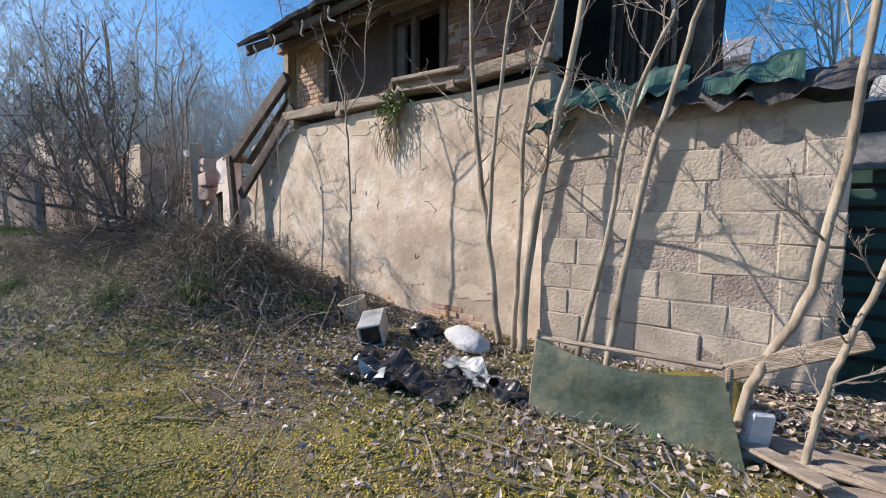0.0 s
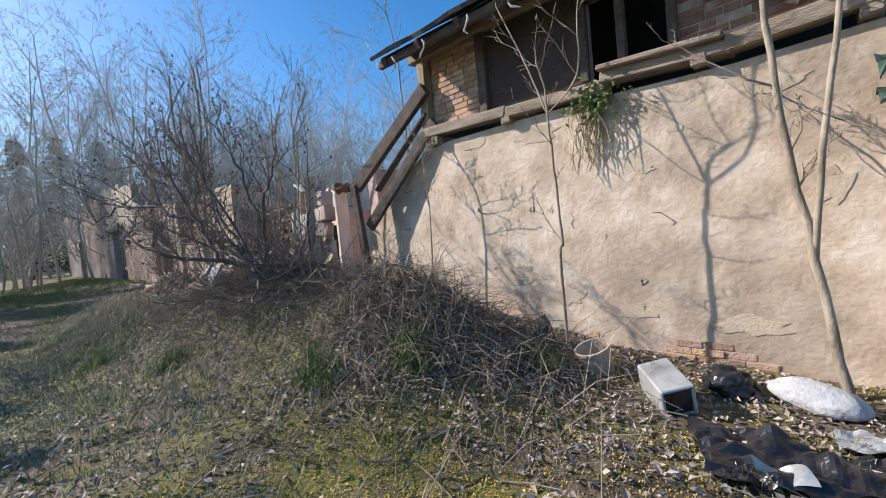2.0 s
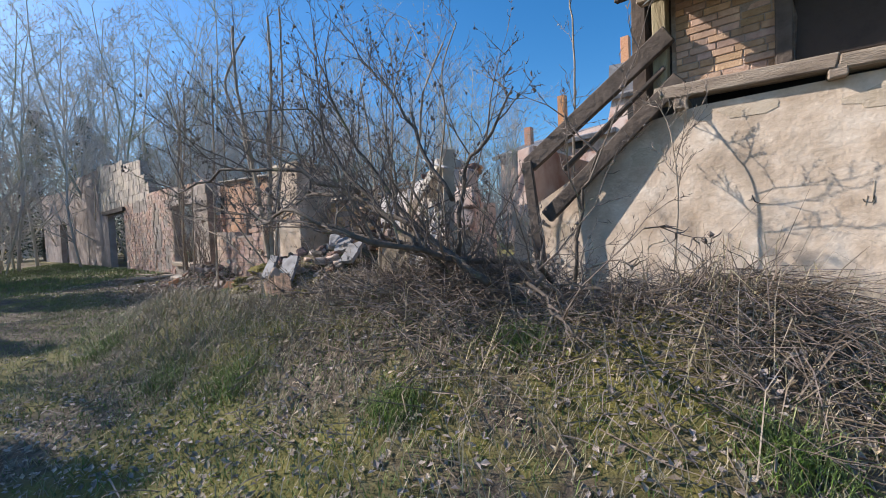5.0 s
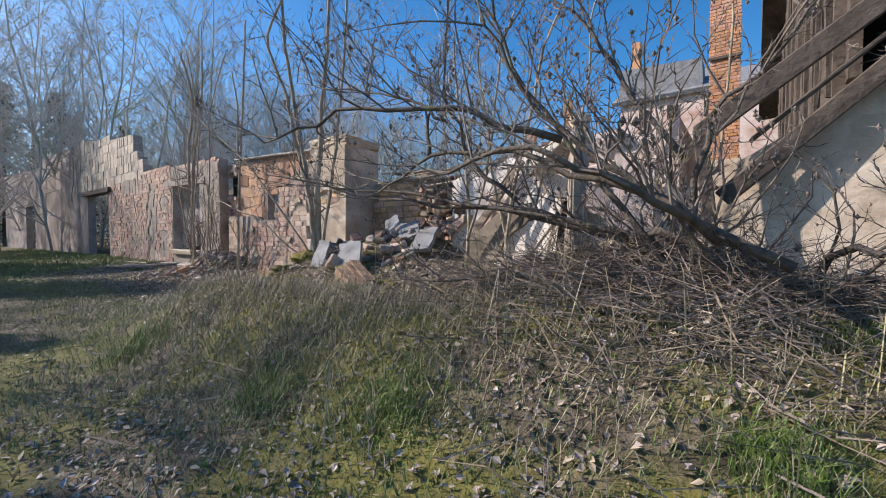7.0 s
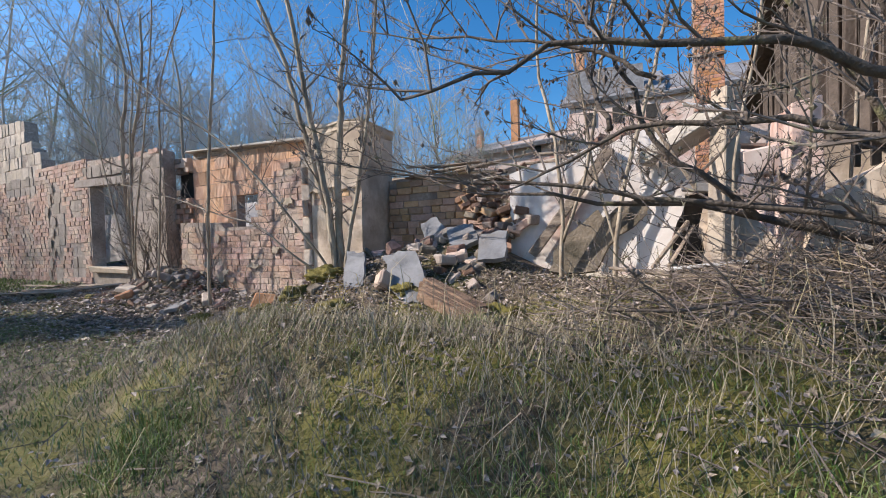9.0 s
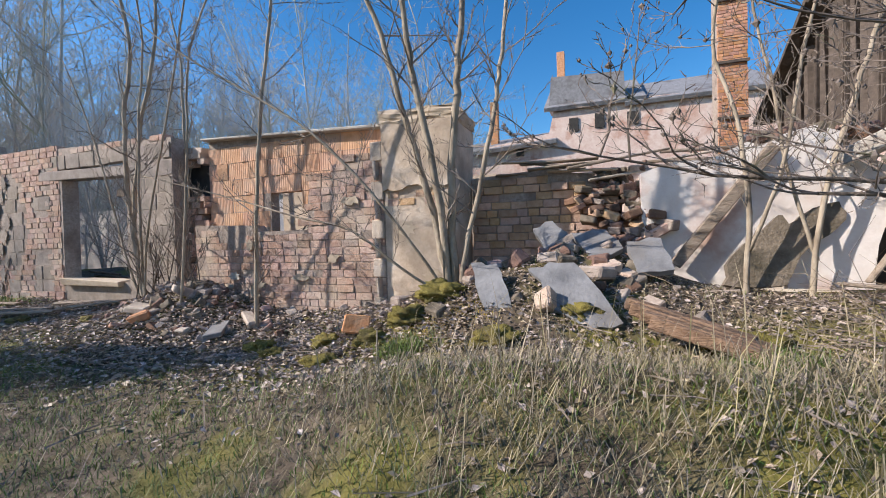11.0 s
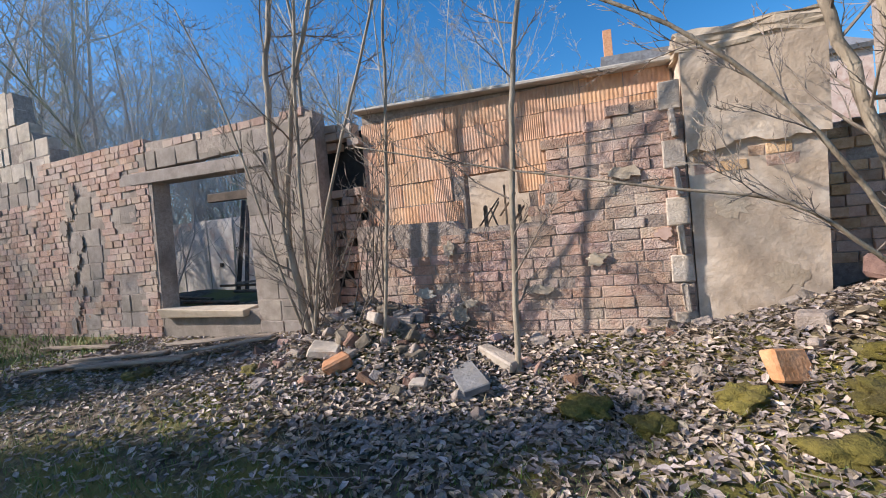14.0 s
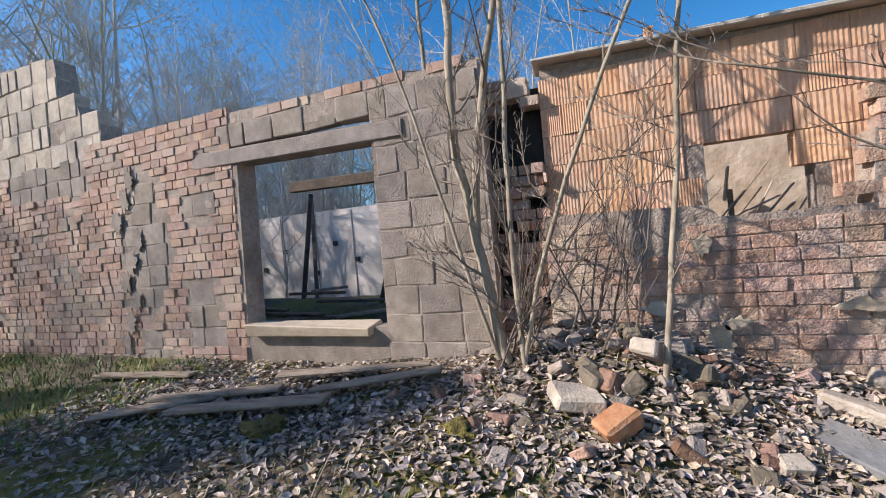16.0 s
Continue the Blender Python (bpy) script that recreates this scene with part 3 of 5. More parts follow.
for a, b, w, h, m, s in (((-10.95, 2.05, 3.0), (-9.3, 2.25, 4.25), 0.1, 0.2, M_DARKWOOD, 1), ((-10.75, 2.1, 2.3), (-9.2, 2.28, 3.75), 0.08, 0.18, M_DARKWOOD, 2),
                         ((-10.95, 2.0, 3.05), (-10.8, 2.0, 1.7), 0.1, 0.13, M_DARKWOOD, 3), ((-10.5, 2.15, 2.9), (-9.35, 2.3, 3.9), 0.12, 0.04, M_DARKWOOD, 4)):
    t = beam("leaning_timber", a, b, w, h, m, None, seed=s, jitter=0.012)
    tagged(t, "weathered grey timber leaning on the house end", "timber", lean_group)

# block wall
YB = 2.2
wall_block = slab_wall("wall_block", [(-4.66, 0.3), (-2.44, 0.3), (-2.42, 2.62), (-2.7, 2.75), (-3.6, 2.85), (-4.64, 3.0)], YB + 0.015, 0.32, M_MORTAR, None,
                       "wall of pale grey building blocks with wide joints", "wall")


def block_keep(x, z):
    return not (abs(x + 2.83) < 0.1 and 1.5 < z < 1.75) and z < 3.0 - 0.17 * (x + 4.65)


masonry(wall_block, "block", -4.65, -2.42, 0.45, 2.95, YB + 0.015, 0.5, 0.25, M_CREAM, block_keep, depth=0.2, proud=0.005, seed=8, joint=0.007, missing=0.02, loose=0.4)

# ---- long ruined wall ----
Y2 = 2.34
wall_pier = slab_wall("wall_pier", [(-18.24, 0.7), (-17.2, 0.7), (-17.14, 2.86), (-17.1, 3.78), (-17.5, 3.83), (-18.24, 3.86)], Y2, 0.9, M_PLASTER, None,
                      "plastered masonry pier with a crack across it", "wall")
rng = random.Random(31)
edge = [(-17.12 - 1.13 * k / 14, 2.88 + rng.gauss(0, 0.018) + 0.02 * math.sin(k)) for k in range(15)]
slab_wall("upper_coat", edge + [(-18.25, 3.84), (-17.1, 3.8)], Y2 - 0.05, 0.048, M_PLASTER, wall_pier)
masonry(wall_pier, "brick", -18.2, -17.18, 2.63, 2.86, Y2, 0.26, 0.11, M_YBRICK, lambda x, z: math.sin(11 * x + 9 * z) > -0.5, depth=0.1, proud=0.012, seed=17, missing=0.1, loose=1.2)
pier_cap = part("cap", rough_box(1.2, 0.96, 0.2, 0.0, 5, 0.022, 7), M_PATCH, wall_pier, "crumbling mortar cap")
pier_cap.matrix_basis = pose(-17.68, Y2 + 0.43, 3.91, 0, 2.0, 0)
wall_brick = slab_wall("wall_brick", [(-22.1, 0.6), (-18.25, 0.6), (-18.25, 3.4), (-18.85, 3.4), (-18.85, 3.28), (-19.15, 3.28), (-19.15, 3.14), (-19.45, 3.14), (-19.45, 2.9), (-19.62, 2.9), (-19.66, 2.34), (-20.66, 2.34), (-20.75, 2.45), (-22.1, 2.5)],
                       Y2 + 0.015, 0.24, M_MORTAR, None, "worn reddish brick wall with missing mortar", "wall")
wall_orange = slab_wall("wall_orange", [(-22.1, 2.3), (-20.66, 2.3), (-20.66, 3.12), (-19.86, 3.12), (-19.86, 2.3), (-18.25, 2.3), (-18.25, 3.86), (-22.05, 4.06)], Y2 + 0.34, 0.2, M_MORTAR, None,
                        "wall of ribbed orange hollow clay blocks", "wall")
coping = tagged(beam("wall_coping", (-22.12, Y2 + 0.4, 4.09), (-18.2, Y2 + 0.4, 3.89), 0.4, 0.05, M_CONC, None, seed=9, jitter=0.01), "thin concrete coping on the clay block wall", "trim", "", "structure")
wall_grey = slab_wall("wall_grey", [(-23.9, 0.7), (-22.62, 0.7), (-22.62, 4.16), (-26.7, 4.3), (-26.75, 4.08), (-23.9, 3.85)], Y2 + 0.015, 0.26, M_MORTAR, None,
                      "grey block wall beside the window opening", "wall")
lintel = tagged(beam("lintel", (-26.65, Y2 + 0.13, 3.72), (-23.5, Y2 + 0.13, 3.64), 0.3, 0.2, M_BLOCK, None, seed=11, jitter=0.012), "rough concrete lintel over the opening", "lintel", "", "structure")
window_sill = tagged(beam("window_sill_1", (-25.85, Y2 + 0.07, 1.47), (-24.1, Y2 + 0.07, 1.44), 0.36, 0.12, M_PATCH, None, seed=12, jitter=0.03), "pale concrete sill of the empty opening", "sill", "", "structure")
wall_under = slab_wall("wall_under_sill", [(-26.0, 0.7), (-23.88, 0.7), (-23.88, 1.46), (-26.0, 1.46)], Y2 + 0.02, 0.25, M_BLOCK, None, "short wall under the empty opening", "wall")
wall_left = slab_wall("wall_left", [(-31.0, 0.7), (-25.95, 0.7), (-25.88, 3.62), (-26.7, 3.66), (-26.7, 4.28), (-28.75, 4.34), (-31.0, 4.3)], Y2 + 0.015, 0.3, M_MORTAR, None,
                      "patched wall of small red bricks and grey blocks", "wall")
wall_gable = slab_wall("wall_gable", [(-37.6, 4.2), (-28.5, 4.2), (-28.5, 4.62), (-28.9, 4.66), (-29.0, 5.0), (-29.4, 5.05), (-29.5, 5.85), (-30.6, 5.95), (-33.0, 6.1), (-35.5, 6.5), (-37.6, 6.55)], Y2 + 0.015, 0.3, M_MORTAR, None,
                       "stepped remains of a grey block gable", "wall")
wall_far_left = slab_wall("wall_far_left", [(-60, 0.7), (-51.3, 0.7), (-51.3, 4.1), (-48.2, 4.1), (-48.2, 0.7), (-35.9, 0.7), (-35.9, 3.9), (-32.7, 3.9), (-32.7, 0.7), (-31.0, 0.7), (-31.0, 4.19), (-37.62, 4.19), (-37.62, 6.5), (-45, 6.8), (-47, 6.3), (-60, 7.0)], Y2 + 0.02, 0.3, M_FARWALL, None,
                          "stained grey wall with dark doorways, darkened for tree shade", "wall")
door_head = tagged(beam("door_head", (-36.4, Y2 - 0.03, 3.98), (-32.3, Y2 - 0.03, 3.98), 0.16, 0.2, M_DARKWOOD, None), "dark timber over the doorway", "lintel", "", "structure")


# ---- behind the long wall ----
wall_white = slab_wall("wall_white", [(-14.75, 1.0), (-12.7, 1.0), (-12.7, 3.2), (-12.95, 3.3), (-13.22, 3.24), (-13.45, 3.12), (-13.6, 3.18), (-14.0, 3.0), (-14.35, 3.02), (-14.75, 2.9)], 2.75, 0.3, M_WHITE, None,
                       "whitewashed wall with peeling patches", "wall")
wall_white_side = tagged(beam("wall_white_side", (-14.8, 3.06, 2.0), (-14.8, 7.0, 2.0), 0.3, 1.9, M_PINK, None), "side wall of the whitewashed ruin", "wall", "", "structure")
wall_house_end = tagged(beam("wall_house_end", (-11.35, Y1 + 0.36, 2.1), (-11.35, 6.5, 2.1), 0.3, 2.6, M_PINK, None, seed=3, jitter=0.03), "broken brick and plaster end of the house", "wall", "", "structure")
wall_stub = slab_wall("wall_stub", [(-17.1, 1.2), (-15.0, 1.2), (-15.0, 2.85), (-15.4, 3.0), (-16.2, 3.1), (-17.1, 3.05)], 3.1, 0.3, M_MORTAR, None, "broken stub of warm brick wall", "wall")
wall_cross = tagged(beam("wall_cross", (-15.0, 3.3, 2.0), (-15.0, 5.5, 2.0), 0.4, 1.9, M_MOSSY, None, seed=5, jitter=0.04), "low ruined cross wall", "wall", "", "structure")
wall_yard = slab_wall("wall_yard", [(-40, 0.8), (-21.5, 0.8), (-21.5, 3.6), (-40, 3.75)], 8.2, 0.25, M_WHITE, None, "white rendered wall across the yard", "wall")
for i in range(9):
    beam("panel_joint", (-33 + i * 1.25, 8.19, 1.0), (-33 + i * 1.25, 8.19, 3.6), 0.03, 0.02, M_CONC, wall_yard)
for i, (x, z) in enumerate(((-30.4, 2.6), (-29.3, 1.9), (-28.6, 2.7), (-27.9, 2.2), (-31.2, 2.1))):
    beam("vent", (x - 0.07, 8.18, z), (x + 0.07, 8.18, z), 0.04, 0.13, M_HOLLOWDARK, wall_yard)
wall_behind_window = slab_wall("wall_inner", [(-21.9, 0.8), (-17.0, 0.8), (-17.0, 3.3), (-21.9, 3.4)], 4.4, 0.2, M_PLASTER, None, "pale inner wall behind the clay block wall", "wall")
# Charred back wall; the gap's shade is painted into its colour too.
wall_niche = slab_wall("wall_niche", [(-22.8, 0.8), (-21.95, 0.8), (-21.95, 3.9), (-22.8, 3.95)], Y2 + 0.5, 0.2, M_HOLLOWDARK, None, "soot-blackened back of a collapsed flue, gap shade painted in", "wall")
rng = random.Random(15)
for i in range(18):
    x, z = rng.uniform(-20.75, -19.7), rng.uniform(2.2, 2.75)
    a, ln = rng.gauss(1.1, 0.6), rng.uniform(0.3, 0.75)
    dv = Vector((math.cos(a), rng.gauss(0, 0.15), math.sin(a))) * ln / 2
    b = beam("lath", Vector((x, 3.6 + 0.03 * i, z)) - dv, Vector((x, 3.6 + 0.03 * i, z)) + dv, rng.uniform(0.03, 0.08), 0.015, rng.choice((M_CREAM, M_TIMBER, M_CREAM)), None, seed=i)
    tagged(b, "pale split lath heaped inside the window", "lath", "laths inside the window")
shelf = tagged(beam("lath_ledge", (-21.2, 3.9, 2.0), (-19.2, 3.9, 2.0), 0.7, 0.5, M_CONC, None, jitter=0.03), "broken ledge of masonry inside the window", "ledge", "", "structure")
for i in range(12):
    x, y = rng.uniform(-27.4, -24.6), rng.uniform(3.2, 5.0)
    a, ln = rng.gauss(0.1, 0.5), rng.uniform(0.5, 1.6)
    z = ground_z(x, y) + 0.06 + 0.03 * (i % 4)
    dv = Vector((math.cos(a), math.sin(a), rng.gauss(0, 0.06))) * ln / 2
    tagged(beam("fallen_board", Vector((x, y, z)) - dv, Vector((x, y, z)) + dv, 0.12, 0.05, rng.choice((M_ROT, M_DARKWOOD, M_TIMBER)), None, seed=i, jitter=0.01), "dark rotten board on the rubble behind the opening", "board", "boards behind the opening")
for a, b, r in (((-26.9, 5.0, 1.2), (-27.6, 6.0, 3.6), 0.07), ((-27.6, 5.4, 1.2), (-27.3, 5.6, 3.7), 0.06), ((-25.3, 4.6, 1.2), (-25.0, 5.2, 3.3), 0.05), ((-26.1, 3.6, 3.45), (-24.0, 3.6, 3.4), 0.1)):
    tagged(beam("pole", a, b, r, r * 1.6, M_DARKWOOD, None), "dark timber pole standing in the yard", "pole", "poles in the yard")

# distant works buildings
works = root("works_building", "derelict pink factory building with slate roofs and chimneys", "building")
slab_wall("wall", [(-27, 0.5), (-4, 0.5), (-4, 11.0), (-12.9, 11.25), (-17.6, 11.3), (-18.0, 9.5), (-27, 8.4)], 27.5, 6, M_PINK, works)
part("roof", rough_box(6.6, 6.5, 0.3, 0.02), M_SLATE, works).matrix_basis = pose(-15.0, 30.0, 12.6, 28, 0, 0)
part("roof", rough_box(9.0, 7, 0.3, 0.02), M_SLATE, works).matrix_basis = pose(-8.5, 30.3, 12.35, 26, 0, 0)
part("roof", rough_box(10, 7, 0.3, 0.02), M_SLATE, works).matrix_basis = pose(-22.5, 30.2, 9.6, 18, -3, 0)
slab_wall("dormer", [(-18.0, 11.3), (-12.9, 11.0), (-13.0, 13.2), (-17.8, 13.5)], 27.6, 2, M_SLATE, works)
for x, z, w, h in ((-16.3, 9.9, 0.62, 0.95), (-14.6, 10.0, 0.6, 1.0), (-20.1, 8.3, 0.55, 0.5), (-12.5, 9.9, 0.7, 0.9)):
    wn = beam("window", (x - w / 2, 27.46, z), (x + w / 2, 27.46, z), 0.1, h, M_HOLLOWDARK, works)
for x, y, z0, z1, w in ((-17.2, 29.5, 12.5, 15.9, 0.55), (-22.6, 30.5, 9.5, 13.2, 0.6), (-25.8, 30.5, 9.5, 11.2, 0.6)):
    beam("chimney", (x, y, z0), (x, y, z1), w, w, M_CHIM, works)
tall = root("tall_chimney", "tall square orange brick chimney with iron bands", "chimney")
slab_wall("core", [(-11.53, 0.8), (-10.77, 0.8), (-10.77, 13.5), (-11.53, 13.5)], 11.92, 0.7, M_MORTAR, tall)
masonry(tall, "brick", -11.55, -10.75, 3.0, 13.4, 11.92, 0.26, 0.1, M_CHIM, depth=0.1, proud=0.03, seed=31, joint=0.015)
for z in (5.6, 7.3, 9.2):
    beam("band", (-11.58, 11.86, z), (-10.72, 11.86, z), 0.05, 0.09, M_DARKWOOD, tall)
shed = root("long_roof", "tan corrugated roof of a neighbouring barn", "roof")
part("sheet", rough_box(14, 6, 0.2, 0.02), M_CONC, shed).matrix_basis = pose(-2.0, 14.0, 5.3, 20, 3, 0)
slab_wall("wall", [(-9, 0.4), (5, 0.4), (5, 4.2), (-9, 4.2)], 11.5, 0.3, M_GREENWALL, shed)

# fallen wall panels
def plate(name, label, cat, outline, y, thick, mat, lean=0.0, group="", hole=None):
    """A broken upright plate with any outline, leaning back by lean degrees about its foot; hole: a slit cut down to the lower edge."""
    rr = random.Random(len(label) + len(outline) * 7)
    cx, z0 = sum(p[0] for p in outline) / len(outline), min(p[1] for p in outline)
    ring = []
    for k, (x, z) in enumerate(outline):
        x2, z2 = outline[(k + 1) % len(outline)]
        for q in range(3):
            a = q / 3
            w = 0.02 if q else 0.0
            ring.append((x + (x2 - x) * a + rr.gauss(0, w) - cx, z + (z2 - z) * a + rr.gauss(0, w) - z0))
    ob = slab_wall(name, ring, 0, thick, mat, None, label, cat, "")
    ob.matrix_basis = pose(cx, y, z0, -lean, 0, 0)
    return tagged(ob, label, cat, group)


plate("wall_panel", "large white plastered wall panel fallen askew", "panel", [(-13.45, 1.5), (-13.41, 1.82), (-13.06, 2.26), (-13.02, 2.86), (-12.78, 2.88), (-12.25, 2.56), (-12.27, 2.42), (-12.56, 2.4), (-12.64, 2.1), (-12.74, 1.5)], 2.12, 0.09, M_WHITE, 6, "fallen panels")
plate("wall_panel", "narrow white strip of fallen wall", "panel", [(-12.36, 1.5), (-12.1, 1.5), (-12.18, 2.3), (-12.32, 2.42)], 2.14, 0.08, M_WHITE, 4, "fallen panels")
# Added black sheet: it paints the shade seen through the window hole.
plate("dark_opening", "blackened board behind the fallen window opening", "board", [(-12.7, 1.5), (-12.2, 1.5), (-12.25, 2.45), (-12.6, 2.42)], 2.34, 0.04, M_HOLLOWDARK, 2)
tagged(beam("lintel_piece", (-12.6, 2.05, 2.47), (-12.02, 2.0, 2.38), 0.14, 0.09, M_SLAB, None, seed=3, jitter=0.01), "grey lintel piece hanging over the fallen opening", "lintel")
plate("mossy_slab", "dark mossy broken slab leaning on the white wall", "slab", [(-14.05, 1.55), (-13.95, 1.86), (-13.5, 2.3), (-13.42, 2.2), (-13.2, 2.36), (-12.98, 2.42), (-12.95, 2.22), (-13.35, 1.86), (-13.5, 1.55)], 2.0, 0.12, M_MOSSY, 14, "fallen slabs")
plate("render_slab", "broken slab of beige render", "slab", [(-12.42, 1.6), (-12.4, 2.28), (-11.95, 2.22), (-11.8, 1.9), (-11.95, 1.6)], 1.86, 0.1, M_PLASTER, 22, "fallen slabs")
tagged(beam("concrete_beam", (-12.95, 2.3, 2.82), (-12.2, 1.95, 3.2), 0.5, 0.14, M_CONC, None, seed=8, jitter=0.03), "tilted concrete beam on the fallen panels", "beam")
tagged(beam("pale_post", (-12.26, 1.95, 1.5), (-12.22, 1.9, 3.4), 0.2, 0.22, M_CREAM, None, seed=5, jitter=0.02), "pale fluted post standing in the wreckage", "post")
for k, (x, z, a) in enumerate(((-12.0, 2.95, 8), (-11.95, 2.65, -5), (-12.02, 2.38, 12))):
    ob = part("corner_block", rough_box(0.3, 0.24, 0.26, 0.02, 0, 0.025, k), M_PINK, None)
    ob.matrix_basis = pose(x, 2.0, z, 0, a, 10 * k)
    tagged(ob, "pinkish masonry block of the broken house corner", "block", "broken corner blocks")
for k, (a, b, w, m) in enumerate((((-13.3, 1.55, 1.62), (-12.3, 1.2, 1.55), 0.16, M_TIMBER), ((-12.7, 1.75, 1.6), (-12.1, 1.3, 1.72), 0.12, M_SACK), ((-12.5, 1.7, 2.4), (-12.9, 1.6, 3.15), 0.05, M_TIMBER), ((-12.6, 1.8, 3.3), (-12.1, 1.7, 3.1), 0.09, M_SACK),
                                  ((-12.9, 1.9, 1.6), (-12.55, 2.0, 2.1), 0.07, M_TIMBER), ((-12.75, 1.88, 1.6), (-12.5, 2.0, 2.05), 0.06, M_TIMBER))):
    tagged(beam("wreck_board", a, b, w, 0.03, m, None, seed=k, jitter=0.01), "splintered board among the fallen panels", "board", "boards among the panels")
brace = tagged(beam("brace_timber", (-14.4, 2.62, 1.72), (-13.36, 2.66, 3.1), 0.07, 0.13, M_TIMBER, None), "grey timber propped on the white wall", "timber")
# crumbled masonry between the brick stub and the white wall
rng = random.Random(77)
for i in range(130):
    x, y = rng.gauss(-14.98, 0.28), rng.uniform(2.5, 3.3)
    if i > 95:
        x, y = rng.uniform(-13.5, -12.4), rng.uniform(2.78, 3.05)
    z = rng.uniform(1.95, 3.05) if i <= 95 else 3.22 + 0.06 * rng.random()
    if i <= 95:
        y = 2.62 + (z - 1.95) * 0.5
    sz = rng.uniform(0.07, 0.2)
    ob = part("masonry_lump", rough_box(sz * 1.4, sz, sz * 0.6, sz * 0.08, 0, sz * 0.08, i), rng.choice((M_YBRICK, M_DARKBRICK, M_MORTAR, M_MOSSY, M_DARKBRICK)), None)
    ob.matrix_basis = pose(x, y, z, rng.gauss(0, 18), rng.gauss(0, 18), rng.uniform(0, 180))
    tagged(ob, "tumbled lump of brick masonry on the broken wall", "masonry", "tumbled masonry")

rng = random.Random(23)
for i in range(22):
    x, y, z = rng.uniform(-16.4, -13.6), rng.uniform(2.9, 3.6), 3.0 + 0.035 * (i % 8)
    if x > -15.0:
        z -= 0.05
    a, ln = rng.gauss(0.1, 0.35), rng.uniform(0.6, 1.5)
    dv = Vector((math.cos(a), math.sin(a) * 0.5, rng.gauss(0, 0.1))) * ln / 2
    tagged(beam("broken_board", Vector((x, y, z)) - dv, Vector((x, y, z)) + dv, rng.uniform(0.07, 0.14), 0.03, rng.choice((M_PALE, M_TIMBER, M_TIMBER)), None, seed=i, jitter=0.01),
           "pale splintered board heaped on the wall stub", "board", "boards on the wall stub")
# rubble slope by the pier: grey sheets, planks, stones
for k, (outline, y, lean) in enumerate((([(-16.66, 2.05), (-16.36, 2.04), (-16.2, 1.7), (-16.08, 1.25), (-16.3, 1.2), (-16.5, 1.62)], 0.78, 40),
                                        ([(-16.0, 1.95), (-15.8, 2.06), (-15.54, 2.05), (-15.3, 1.7), (-15.12, 1.36), (-15.4, 1.26), (-15.75, 1.5)], 0.76, 42),
                                        ([(-15.6, 2.35), (-15.2, 2.4), (-15.02, 2.05), (-15.35, 1.8)], 1.9, 50),
                                        ([(-14.98, 2.2), (-14.62, 2.25), (-14.55, 1.75), (-14.9, 1.7)], 1.75, 48), ([(-16.1, 2.3), (-15.85, 2.42), (-15.6, 2.1), (-15.9, 1.9)], 2.2, 35))):
    plate("cement_sheet", "grey cement sheet lying on rubble", "sheet", outline, y, 0.05 + 0.02 * (k > 1), M_SLAB, lean, "grey cement sheets")
for i in range(4):
    tagged(beam("plank", (-15.1 + 0.05 * i, 0.75 - 0.12 * i, 1.53 - 0.03 * i), (-14.3 + 0.07 * i, 0.35 - 0.12 * i, 1.32 - 0.03 * i), 0.15, 0.09, M_ROT, None, seed=i, jitter=0.015),
           "rotten brown plank lying on the slope", "plank", "rotten planks")
for i, (x, y, ln, an) in enumerate(((-25.2, 1.2, 1.3, 20), (-24.6, 1.0, 1.5, 12), (-25.6, 0.9, 1.1, 35), (-23.6, 1.5, 1.2, 15), (-26.8, 1.6, 1.4, 8), (-24.0, 1.75, 1.6, 10))):
    z = ground_z(x, y) + 0.07
    dx, dy = ln / 2 * math.cos(radians(an)), ln / 2 * math.sin(radians(an))
    tagged(beam("board", (x - dx, y - dy, z), (x + dx, y + dy, ground_z(x + dx, y + dy) + 0.06 + 0.05 * (i % 2)), 0.16, 0.035, M_TIMBER, None, seed=i, jitter=0.012),
           "grey rotten board lying before the wall", "board", "rotten boards")


def chunk(name, label, cat, m, x, y, s, seed, mat, group="", lift=0.25):
    ob = part(name, rough_box(*s, min(s) * 0.16, 0, min(s) * 0.2, seed), mat, None)
    ob.matrix_basis = Matrix.Translation((x, y, ground_z(x, y) + s[2] * lift)) @ m
    return tagged(ob, label, cat, group)


rng = random.Random(5)
chunk("concrete_tile", "long pale grooved concrete tile on rubble", "tile", pose(0, 0, 0, 12, 8, -55), -20.35, 1.2, (0.5, 0.24, 0.06), 1, M_SLAB, "", 0.9)
chunk("brick", "loose orange brick on the rubble", "brick", pose(0, 0, 0, 14, -20, 40), -21.62, 1.0, (0.26, 0.2, 0.13), 2, M_CHIM, "", 0.5)
chunk("block_fragment", "broken pale block on the rubble", "block", pose(0, 0, 0, 8, 12, 20), -21.85, 1.15, (0.32, 0.24, 0.1), 3, M_PALE, "", 0.6)
chunk("block_fragment", "broken pale block on the rubble", "block", pose(0, 0, 0, 5, 25, 70), -21.35, 1.55, (0.42, 0.16, 0.12), 4, M_PALE, "", 0.6)
chunk("block_fragment", "broken pale block on the rubble", "block", pose(0, 0, 0, 5, 10, -30), -20.15, 1.6, (0.5, 0.16, 0.12), 5, M_PALE, "", 0.5)
chunk("brick", "loose orange brick on the slope", "brick", pose(0, 0, 0, 60, 10, 30), -18.0, 1.05, (0.3, 0.22, 0.1), 6, M_CHIM, "", 1.0)
